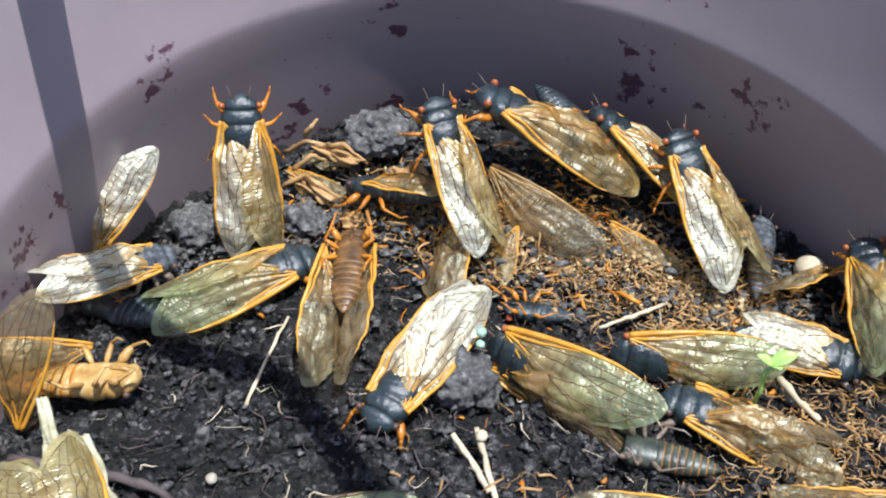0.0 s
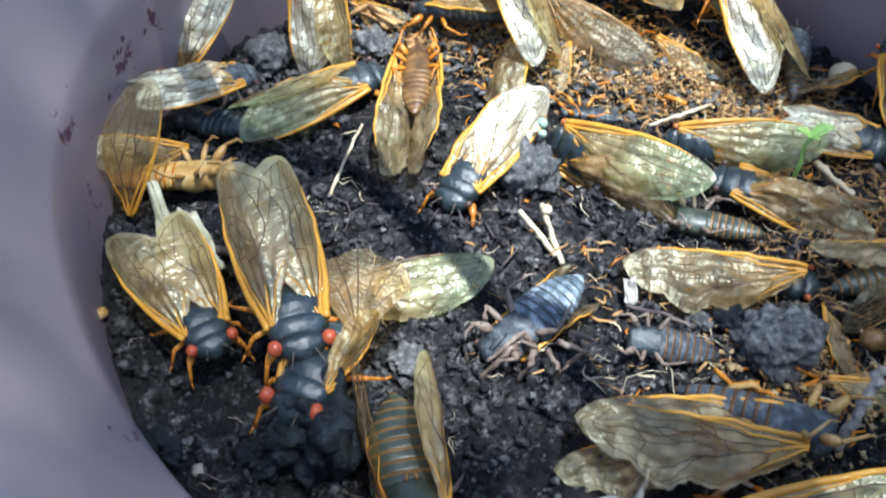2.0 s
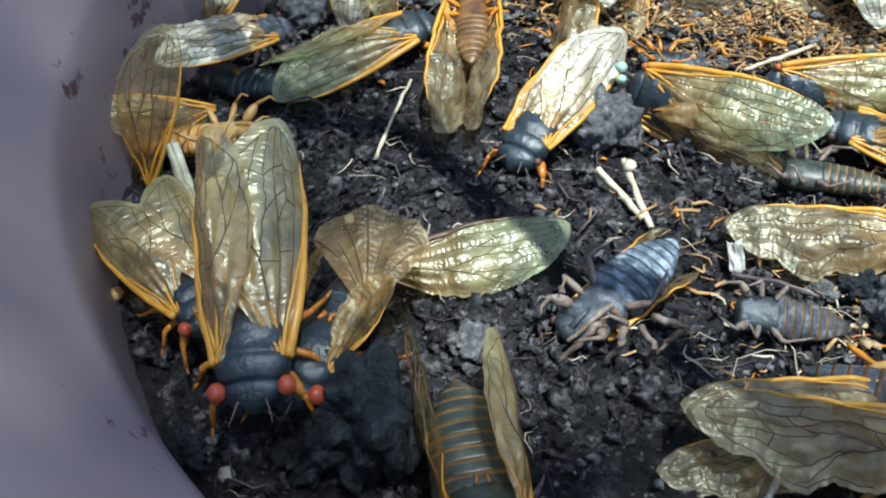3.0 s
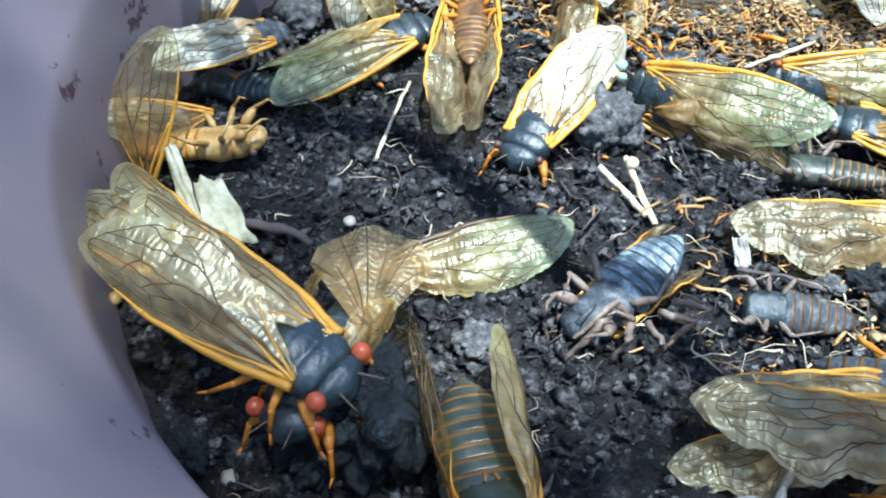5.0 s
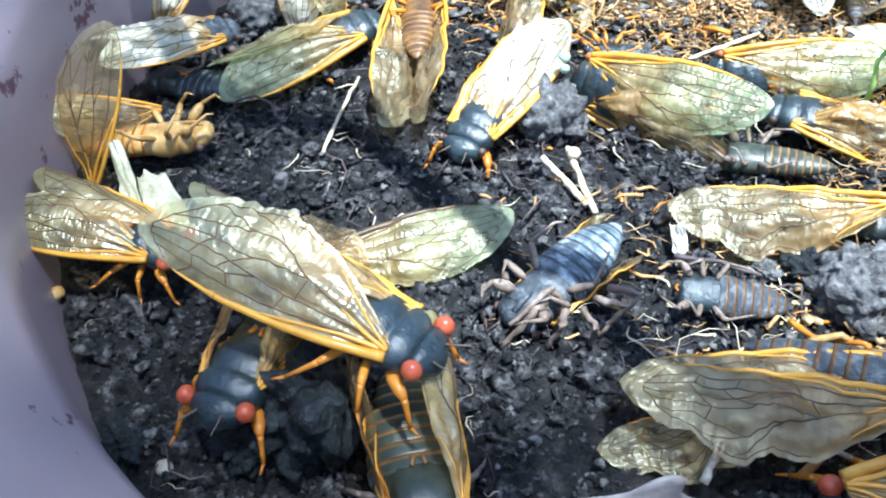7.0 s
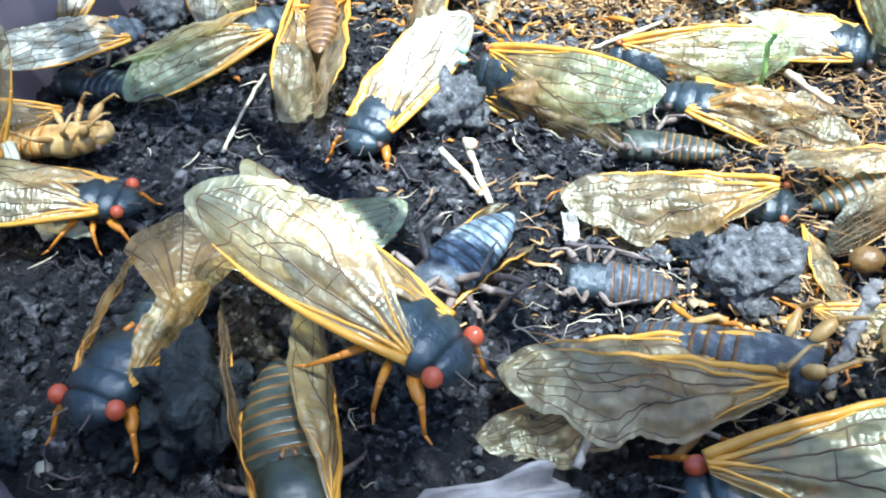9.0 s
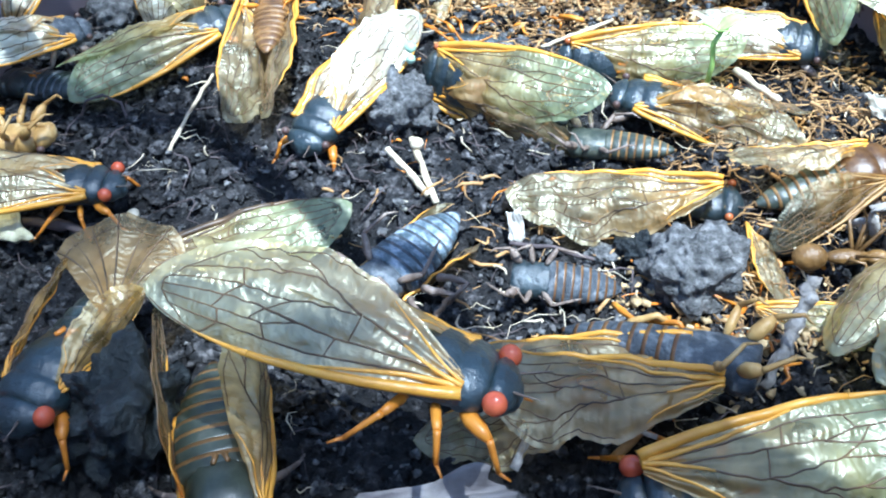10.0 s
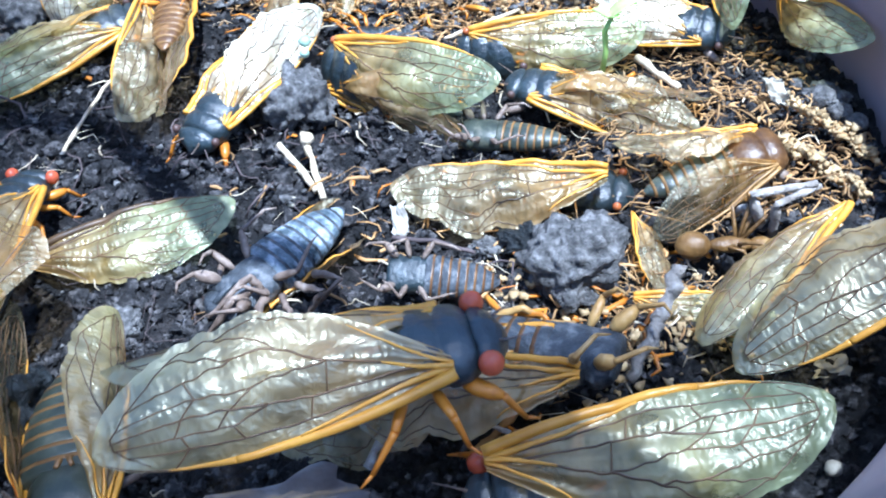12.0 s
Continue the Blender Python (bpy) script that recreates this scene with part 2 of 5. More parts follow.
def mesh_of(name, verts, faces, mats, smooth=True, index=None):
    me = bpy.data.meshes.new(name)
    me.from_pydata([tuple(v) for v in verts], [], faces)
    for m in mats if isinstance(mats, (list, tuple)) else [mats]:
        me.materials.append(m)
    if index is not None:
        me.polygons.foreach_set("material_index", index)
    me.polygons.foreach_set("use_smooth", [smooth] * len(me.polygons))
    me.update()
    return me


def thing(name, label, category, at, group=""):
    ob = new(name)
    ob.empty_display_size = 0.005
    ob.matrix_basis = at
    return tagged(ob, label, category, group)


def loft(sections, n=16, power=2.0):
    """Rings across x: (x, half width, z low, z high); capped at both ends."""
    verts, faces = [], []
    for x, w, lo, hi in sections:
        for k in range(n):
            a = 2 * math.pi * k / n
            c, s = math.cos(a), math.sin(a)
            e = 2 / power
            verts.append((x, w * math.copysign(abs(c) ** e, c), (lo + hi) / 2 + (hi - lo) / 2 * math.copysign(abs(s) ** e, s)))
    for r in range(len(sections) - 1):
        for k in range(n):
            a, b = r * n + k, r * n + (k + 1) % n
            faces.append((a, b, b + n, a + n))
    faces.append(tuple(range(n))[::-1])
    faces.append(tuple(range((len(sections) - 1) * n, len(sections) * n)))
    return verts, faces


def tube(points, radii, n=6):
    """A tapered tube along points."""
    pts = [Vector(p) for p in points]
    verts, faces = [], []
    ref = Vector((0.13, 0.21, 0.97))
    for i, p in enumerate(pts):
        d = (pts[min(i + 1, len(pts) - 1)] - pts[max(i - 1, 0)]).normalized()
        u = d.cross(ref)
        u = (u if u.length > 1e-6 else d.cross(Vector((1, 0, 0)))).normalized()
        v = d.cross(u)
        r = radii[i] if isinstance(radii, (list, tuple)) else radii
        for k in range(n):
            a = 2 * math.pi * k / n
            verts.append(p + (u * math.cos(a) + v * math.sin(a)) * r)
    for i in range(len(pts) - 1):
        for k in range(n):
            a, b = i * n + k, i * n + (k + 1) % n
            faces.append((a, b, b + n, a + n))
    faces.append(tuple(range(n))[::-1])
    faces.append(tuple(range((len(pts) - 1) * n, len(pts) * n)))
    return verts, faces


def joined(pieces):
    verts, faces = [], []
    for v, f in pieces:
        k = len(verts)
        verts += [tuple(p) for p in v]
        faces += [tuple(i + k for i in q) for q in f]
    return verts, faces


def ball(c, r, n=10, m=6):
    rx, ry, rz = r if isinstance(r, (list, tuple)) else (r, r, r)
    secs = []
    for i in range(m + 1):
        a = math.pi * i / m
        secs.append((c[0] + rx * math.cos(a), max(1e-4, ry * math.sin(a)), c[2] - max(1e-4, rz * math.sin(a)), c[2] + max(1e-4, rz * math.sin(a))))
    v, f = loft(secs, n)
    return [(x, y + c[1], z) for x, y, z in v], f


MM = 0.001


def mm(vf):
    return [(x * MM, y * MM, z * MM) for x, y, z in vf[0]], vf[1]


def flip(vf):
    return [(x, -y, z) for x, y, z in vf[0]], [tuple(reversed(f)) for f in vf[1]]


# ---- the cicada: head to +x, back to +z, in millimetres ----
def wing_edge(s, span, ragged=0.0, seed=0.0):
    mid = -1.6 * s * s
    up = (0.6 + 4.0 * s ** 0.7) * max(0.0, 1 - s ** 3.6) ** 0.62
    down = (1.2 + 9.6 * math.sin(math.pi / 2 * min(1.0, s * 1.7))) * max(0.0, 1 - s ** 3.4) ** 0.6
    down *= 1 - ragged * (0.5 + noise.noise((s * 9 + seed, seed, 0)) + 0.6 * noise.noise((s * 27, seed, 3))) * min(1.0, s * 2)
    return mid + up, mid - down


def wing_point(s, v, span, crumple, seed, fold=0.0):
    hi, lo = wing_edge(s, span, 0.12 * crumple + 0.02, seed)
    y = (hi + lo) / 2 + v * (hi - lo) / 2
    x = -span * s
    z = 1.1 * (1 - v * v) * math.sin(math.pi * s) - 1.2 * s * s
    z += 0.16 * math.sin(v * 16) * (1 - s)
    z += crumple * noise.noise((x * 0.16 + seed, y * 0.22, seed)) * 1.5 + 0.42 * crumple * noise.noise((x * 0.42, y * 0.55 + seed, seed))
    # blistered cells: short ridges across the wing, strong in places
    patch = 0.5 + 0.8 * noise.noise((x * 0.13 + 3 * seed, y * 0.2, 5 + seed))
    z += max(0.0, patch) * (0.055 + 0.035 * crumple) * math.sin(x * 2.5 + 1.6 * math.sin(y * 0.9 + seed) + 2.2 * noise.noise((x * 0.3, y * 0.5, seed))) * (0.55 + 0.45 * math.sin(y * 2.3 + x * 0.2 + seed)) * (1 - v * v) ** 0.5
    crease = (hi + lo) / 2 - 0.05 * (hi - lo)
    z -= fold * (math.sqrt((min(0.0, y - crease)) ** 2 + 0.5) - 0.7)
    return Vector((x, y, z))


def wing_parts(span=34.0, crumple=0.25, seed=0.0, fold=0.0, rib=0.7):
    rows, cols = 84, 30
    verts = [wing_point(0.004 + 0.996 * i / rows, -1 + 2 * j / cols, span, crumple, seed, fold) for i in range(rows + 1) for j in range(cols + 1)]
    faces = [(i * (cols + 1) + j, i * (cols + 1) + j + 1, (i + 1) * (cols + 1) + j + 1, (i + 1) * (cols + 1) + j) for i in range(rows) for j in range(cols)]

    def line(marks, r0, r1, n=4, steps=9):
        pts = []
        for (s0, v0), (s1, v1) in zip(marks, marks[1:]):
            for k in range(steps):
                f = k / steps
                pts.append((s0 + (s1 - s0) * f, v0 + (v1 - v0) * f))
        pts.append(marks[-1])
        radii = [r0 + (r1 - r0) * k / (len(pts) - 1) for k in range(len(pts))]
        return tube([wing_point(max(0.004, min(0.99, s)), v, span, crumple, seed, fold) for s, v in pts], radii, n)

    edge = [line([(0.0, 0.9), (0.3, 0.96), (0.5, 0.97), (0.64, 0.975)], rib, rib * 0.6, 6, 8), line([(0.64, 0.975), (0.72, 0.975), (0.82, 0.97)], rib * 0.6, 0.1, 6, 8), line([(0.0, 0.3), (0.12, 0.5), (0.3, 0.76), (0.46, 0.9)], 0.46, 0.14, 5), line([(0.0, -0.2), (0.14, -0.6), (0.26, -0.88)], 0.26, 0.07, 5), line([(0.0, 0.1), (0.1, 0.04), (0.2, -0.12)], 0.4, 0.14, 5)]
    long, cross, rim = (0.16, 0.08), (0.11, 0.085), (0.10, 0.07)
    veins = [
        line([(0.80, 0.972), (0.88, 0.955), (0.97, 0.9)], 0.12, 0.06),
        line([(0.1, 0.4), (0.3, 0.62), (0.48, 0.72), (0.6, 0.66), (0.75, 0.62), (0.91, 0.62)], *long),
        line([(0.1, 0.05), (0.25, 0.28), (0.4, 0.34), (0.52, 0.30), (0.62, 0.42), (0.76, 0.38), (0.935, 0.33)], *long),
        line([(0.52, 0.30), (0.62, 0.16), (0.75, 0.1), (0.945, 0.05)], *long),
        line([(0.12, 0.0), (0.22, -0.15), (0.34, -0.22), (0.45, -0.1), (0.55, -0.02), (0.7, -0.14), (0.93, -0.22)], *long),
        line([(0.34, -0.22), (0.46, -0.45), (0.58, -0.5), (0.72, -0.42), (0.89, -0.47)], *long),
        line([(0.46, -0.45), (0.54, -0.7), (0.62, -0.86)], *cross),
        line([(0.58, -0.5), (0.68, -0.68), (0.76, -0.83)], *cross),
        line([(0.36, -0.9), (0.55, -0.88), (0.76, -0.83), (0.89, -0.47), (0.94, -0.1), (0.94, 0.3), (0.91, 0.62), (0.86, 0.85)], *rim),
        line([(0.60, 0.66), (0.62, 0.42)], *cross), line([(0.62, 0.16), (0.66, 0.40)], *cross),
        line([(0.55, -0.02), (0.62, 0.16)], *cross), line([(0.70, -0.14), (0.75, 0.1)], *cross),
        line([(0.72, -0.42), (0.70, -0.14)], *cross), line([(0.76, 0.38), (0.75, 0.62)], *cross),
        line([(0.40, 0.34), (0.42, 0.7)], *cross), line([(0.34, -0.22), (0.36, 0.32)], *cross),
        line([(0.75, 0.62), (0.80, 0.95)], *cross), line([(0.75, 0.1), (0.78, 0.38)], *cross),
    ]
    return mm((verts, faces)), mm(joined(edge)), mm(joined(veins))


def hind_parts(span=17.0):
    """The fan-shaped hind wing."""
    rows, cols = 14, 10

    def at(s, v):
        a = radians(-38 * v - 8)
        r = span * (s * (1 - 0.18 * v * v)) * (1 + 0.03 * math.cos(9 * v) * s)
        return Vector((-r * math.cos(a), r * math.sin(a) * 1.0, 0.5 * math.sin(8 * v) * s + 0.8 * s * (1 - s)))
    verts = [at(max(0.03, i / rows), -1 + 2 * j / cols) for i in range(rows + 1) for j in range(cols + 1)]
    faces = [(i * (cols + 1) + j, i * (cols + 1) + j + 1, (i + 1) * (cols + 1) + j + 1, (i + 1) * (cols + 1) + j) for i in range(rows) for j in range(cols)]
    veins = [tube([at(0.03 + 0.95 * k / 8, v * (0.4 + 0.6 * k / 8)) for k in range(9)], 0.11, 4) for v in (-0.95, -0.6, -0.25, 0.1, 0.45, 0.75, 0.97)]
    veins.append(tube([at(0.88, -0.95 + 1.9 * k / 14) for k in range(15)], 0.08, 4))
    return mm((verts, faces)), mm(joined(veins))


def leg_shape(kind, folded):
    """Femur, tibia and tarsus of the left side."""
    if folded:
        reach = {"front": [(0, 0, 0), (2.8, 2.4, -2.6), (6.4, 1.2, -4.6), (7.6, 0.2, -4.0)], "mid": [(0, 0, 0), (1.0, 3.6, -2.8), (3.4, 1.6, -5.6), (5.0, 0.8, -5.4)], "hind": [(0, 0, 0), (-2.4, 3.6, -2.4), (-7.0, 2.4, -4.4), (-9.0, 1.6, -3.8)]}[kind]
    else:
        reach = {"front": [(0, 0, 0), (3.4, 2.4, -0.6), (5.2, 3.2, -3.6), (6.6, 3.4, -4.0)], "mid": [(0, 0, 0), (1.2, 3.6, -0.4), (2.0, 5.0, -3.4), (3.0, 6.0, -4.0)], "hind": [(0, 0, 0), (-1.6, 3.6, -0.4), (-4.6, 5.4, -3.4), (-6.0, 6.2, -4.0)]}[kind]
    p = [Vector(q) for q in reach]
    thick = (0.95 if kind == "front" else 0.62) * (1.2 if folded else 1.0)
    femur = tube([p[0], p[0].lerp(p[1], 0.3), p[0].lerp(p[1], 0.7), p[1]], [thick * 0.6, thick, thick * 0.9, 0.45], 8)
    tibia = tube([p[1], p[1].lerp(p[2], 0.15), p[1].lerp(p[2], 0.6), p[2]], [0.45, 0.42, 0.34, 0.3], 6)
    foot = tube([p[2], p[2].lerp(p[3], 0.5), p[3]], [0.24, 0.2, 0.1], 5)
    spurs = [tube([p[1].lerp(p[2], f), p[1].lerp(p[2], f) + Vector((0.2, -0.5, -0.3))], [0.1, 0.02], 4) for f in (0.5, 0.7, 0.9)]
    return mm(joined([femur, tibia, foot] + spurs))


def abdomen_mesh(name, dark, band, wide):
    secs, marks = [], []
    n = 18
    for k in range(9):
        x0, x1 = 1.0 - 2.0 * k, 1.0 - 2.0 * (k + 1)

        def girth(x):
            f = max(0.0, min(1.0, (1.0 - x) / 18.0))
            return 4.3 * (1 - 0.12 * f) * max(0.05, 1 - f ** 3.2) ** 0.8
        for x, g in ((x0, 0.99), (x0 - 0.4, 1.03), (x1 + 0.55, 1.05), (x1 + wide, 1.06), (x1 + 0.05, 0.97)):
            w = girth(x) * g
            secs.append((x, w, 2.6 - w * 0.62, 2.6 + w * 0.72))
    v, f = loft(secs, n, 2.1)
    index = [1 if (k // n) % 5 in (2, 3) else 0 for k in range((len(secs) - 1) * n)] + [0, 0]
    return mesh_of(name, mm((v, f))[0], f, [dark, band], True, index)


def thorax_mesh(name, dark, trim):
    secs = [(-1.6, 3.2, 0.8, 4.4), (-0.6, 3.7, 0.5, 5.2), (0.4, 4.1, 0.3, 5.7), (2.0, 4.5, 0.1, 6.3), (4.0, 4.6, 0.0, 6.7), (5.3, 4.5, 0.1, 6.5), (6.2, 4.35, 0.2, 6.15), (6.55, 4.3, 0.3, 5.85), (6.85, 4.65, 0.3, 5.95), (7.5, 4.85, 0.3, 6.05), (8.6, 4.65, 0.4, 5.85), (9.4, 4.2, 0.6, 5.5), (9.9, 3.8, 0.8, 5.1)]
    v, f = loft(secs, 20, 2.3)
    v = [(x, y, z + (0.22 * math.sin(y * 2.0) * (1 if z > 4 else 0))) for x, y, z in v]
    ridge = joined([tube([(0.8, 0.9 * s, 6.0), (-0.3, 0.5 * s, 5.75), (-1.5, 1.6 * s, 4.8)], [0.3, 0.42, 0.3], 6) for s in (1, -1)])
    w, g = joined([(v, f), ridge])
    index = [0] * len(f) + [1] * (len(g) - len(f))
    return mesh_of(name, mm((w, g))[0], g, [dark, trim], True, index)


def head_mesh(name, dark):
    secs = [(9.6, 3.2, 1.0, 4.7), (10.1, 3.9, 0.9, 5.0), (10.5, 4.2, 0.9, 5.2), (11.3, 4.1, 0.8, 5.0), (12.1, 3.3, 0.9, 4.7), (12.7, 2.2, 1.1, 4.2), (13.2, 1.2, 1.5, 3.6), (13.4, 0.4, 2.0, 3.0)]
    front = ball((12.2, 0, 2.3), (1.3, 1.9, 1.9), 12, 8)
    beak = tube([(11.8, 0, 1.0), (10.0, 0, 0.1), (7.0, 0, -0.2)], [0.7, 0.5, 0.2], 6)
    v, f = joined([loft(secs, 18, 2.2), front, beak])
    return mesh_of(name, mm((v, f))[0], f, dark)


def make(name, vf, material):
    return mesh_of(name, vf[0], vf[1], material)


FORE = {}
for kind, membrane, crumple, seed, fold in (("clear", WING, 0.5, 0.0, 0.55), ("green", WING_GREEN, 0.6, 3.1, 0.22), ("dry", WING_DRY, 1.2, 7.7, 0.25), ("amber", WING_AMBER, 0.7, 5.2, 0.4), ("pale", WING_PALE, 1.0, 9.4, 0.45), ("smoky", WING_SMOKY, 0.5, 2.3, 0.2), ("glassy", WING_GLASSY, 0.35, 4.1, 0.1)):
    sheet, edge, veins = wing_parts(34.0, crumple, seed, fold, 0.70 if kind in ("clear", "green") else 0.5)
    FORE[kind] = [[make("forewing", q(sheet), membrane), make("costa", q(edge), COSTA_DULL if kind == "smoky" else COSTA), make("vein", q(veins), VEIN)] for q in (lambda w: w, flip)]
hind_sheet, hind_veins = hind_parts()
HIND = [[make("hindwing", q(hind_sheet), WING_SMOKY), make("vein", q(hind_veins), VEIN)] for q in (lambda w: w, flip)]
LEGS = {(k, fold, tone): [make("leg", q(leg_shape(k, fold)), m) for q in (lambda w: w, flip)] for k in ("front", "mid", "hind") for fold in (False, True) for tone, m in (("orange", ORANGE), ("brown", BROWN_LEG), ("pale", TAN))}
SKIN = {"black": (CHITIN, ORANGE), "dusty": (CHITIN_DRY, RUST), "pale": (TAN, ORANGE), "banded": (CHITIN_OLIVE, BAND), "blue": (CHITIN_BLUE, CHITIN_DRY), "rust": (RUST, BAND)}
ABDOMEN = {k: abdomen_mesh("abdomen", m[0], CHITIN_DRY if k == "black" else m[1], 0.3 if k == "black" else 0.0) for k, m in SKIN.items()}
THORAX = {k: thorax_mesh("thorax", *m) for k, m in SKIN.items()}
HEADS = {k: head_mesh("head", m[0]) for k, m in SKIN.items()}
EYES = make("eye", mm(ball((0, 0, 0), (1.3, 1.2, 1.35), 16, 12)), EYE)
EYES_DARK = make("eye", mm(ball((0, 0, 0), (0.82, 0.76, 0.85), 14, 10)), EYE_DARK)
EYES_DULL = make("eye", mm(ball((0, 0, 0), (0.8, 0.75, 0.85), 14, 10)), EYE_DULL)
FEELER = make("antenna", mm(tube([(0, 0, 0), (1.2, 0.4, 0.3), (3.4, 1.0, 0.9)], [0.22, 0.12, 0.04], 5)), BROWN_LEG)


def frame_of(head, tail, roll=0.0, size=1.0):
    """The pose of a body whose head lies at one point and whose wing tips lie at another; roll turns it about its length."""
    h, t = Vector(head), Vector(tail)
    x = (h - t).normalized()
    y = Vector((0, 0, 1)).cross(x).normalized()
    m = Matrix((x, y, x.cross(y))).transposed().to_4x4() @ Matrix.Rotation(radians(roll), 4, "X")
    return Matrix.Translation(h) @ m @ Matrix.Diagonal((size, size, size, 1)) @ Matrix.Translation((-13.3 * MM, 0, -3.0 * MM))


def wing_pose(side, spread, roof, lift=0.0, size=1.0, hinge=7.5, over=4.6):
    """A fore wing on its hinge: spread turns the tip outwards, roof tips the front edge down, lift raises the tip."""
    s = 1 if side == 0 else -1
    return Matrix.Translation((hinge * MM, 4.2 * s * MM, over * MM)) @ Matrix.Rotation(radians(-spread * s), 4, "Z") @ Matrix.Rotation(radians(lift), 4, "Y") @ Matrix.Rotation(radians(-roof * s), 4, "X") @ Matrix.Diagonal((size, size, size, 1))


def cicada(label, head, tail, roll=0.0, size=1.0, skin="black", wings=("clear", "clear"), left=(9, 38, 3), right=(9, 38, 3), legs="orange", folded=False, eyes=True, headed=True, hind=(), legset=("front", "mid", "hind"), at=None, hinge=7.5, girth=1.0, belly="", over=4.6):
    ob = thing("cicada", label, "cicada", at or frame_of(head, tail, roll, size), "cicadas in the tub")
    part("abdomen", ABDOMEN[belly or skin], ob, "", Matrix.Diagonal((1, girth, 1, 1)))
    part("thorax", THORAX[skin], ob)
    if headed:
        hd = part("head", HEADS[skin], ob)
        for s in (1, -1):
            part("eye", EYES_DARK if eyes == "dark" else EYES if eyes else EYES_DULL, hd, "dark red eye" if eyes == "dark" else "red eye" if eyes else "dull brown eye", Matrix.Translation((10.9 * MM, 4.35 * s * MM, 4.0 * MM)))
            part("antenna", FEELER, hd, "", Matrix.Translation((12.3 * MM, 1.7 * s * MM, 4.0 * MM)) @ Matrix.Diagonal((1, s, 1, 1)))
    for side, kind, how in ((0, wings[0], left), (1, wings[1], right)):
        if kind:
            sheet, edge, veins = FORE[kind][side]
            w = part("forewing", sheet, ob, "", wing_pose(side, *(tuple(how) + (0.0, 1.0)[len(how) - 2:]), hinge, over))
            part("costa", edge, w, "orange front edge")
            tagged(part("vein", veins, w), kind="stuff")
    for side, *how in hind:
        sheet, veins = HIND[side]
        w = part("hindwing", sheet, ob, "crumpled smoky hind wing", wing_pose(side, *how))
        tagged(part("vein", veins, w), kind="stuff")
    for kind in legset:
        x = {"front": 8.0, "mid": 5.0, "hind": 2.0}[kind]
        for side in (0, 1):
            part("leg", LEGS[kind, folded, legs][side], ob, "", Matrix.Translation((x * MM, (3.4 if side == 0 else -3.4) * MM, 1.2 * MM)))
    return ob


def loose_wing(label, base, tip, roll=0.0, kind="green", side=0, size=1.0, orange=True):
    """A wing that has come off, from its hinge to its tip; roll about its length."""
    b, t = Vector(base), Vector(tip)
    x = (b - t).normalized()
    y = Vector((0, 0, 1)).cross(x).normalized()
    m = Matrix.Translation(b) @ Matrix((x, y, x.cross(y))).transposed().to_4x4() @ Matrix.Rotation(radians(roll), 4, "X") @ Matrix.Diagonal((size, size, size, 1))
    sheet, edge, veins = FORE[kind][side]
    w = tagged(new("cicada_wing", sheet), label, "insect wing")
    w.matrix_basis = m
    if orange:
        part("costa", edge, w, "orange front edge")
    else:
        dark = edge.copy()
        dark.materials[0] = VEIN
        part("costa", dark, w, "dark brown front edge")
    tagged(part("vein", veins, w), kind="stuff")
    return w


# ---- the tub and the soil ----
CX, CY = 0.008, 0.118


def girth_at(a):
    """How far the slightly oval tub reaches at an angle, against its mean."""
    return 1 + 0.035 * math.cos(2 * a + math.pi / 2) + 0.10 * max(0.0, math.sin(a)) ** 2 - 0.032 * max(0.0, math.cos(a + radians(150))) ** 5


def inside(x, y, r):
    return math.hypot(x - CX, y - CY) < r * girth_at(math.atan2(y - CY, x - CX))


def soil_height(x, y):
    s = min(1.0, max(0.0, (y - 0.07) / 0.06))
    return -0.003 + 0.006 * s * s * (3 - 2 * s) + 0.020 * math.exp(-((x - 0.015) / 0.065) ** 2 - ((y - 0.205) / 0.042) ** 2)


def soil_surface(x, y):
    """The soil with its lumps."""
    p = Vector((x, y, 0))
    z = soil_height(x, y) + 0.0026 * noise.fractal(p * 70, 1.0, 2.0, 3) + 0.0020 * abs(noise.fractal(p * 260, 0.8, 2.1, 4)) + 0.0007 * noise.noise(p * 1100)
    lumps = noise.voronoi(p * 230)[0]
    return z + 0.0016 * min(1.0, (lumps[1] - lumps[0]) * 1.6) - 0.001


def ground():
    n = 40
    v = [((i / n - 0.5) * 300, (j / n - 0.5) * 300, -0.085) for i in range(n + 1) for j in range(n + 1)]
    f = [(i * (n + 1) + j, (i + 1) * (n + 1) + j, (i + 1) * (n + 1) + j + 1, i * (n + 1) + j + 1) for i in range(n) for j in range(n)]
    tagged(new("ground", mesh_of("ground", v, f, GRASS)), "mown green lawn under the tub", "lawn", kind="structure")


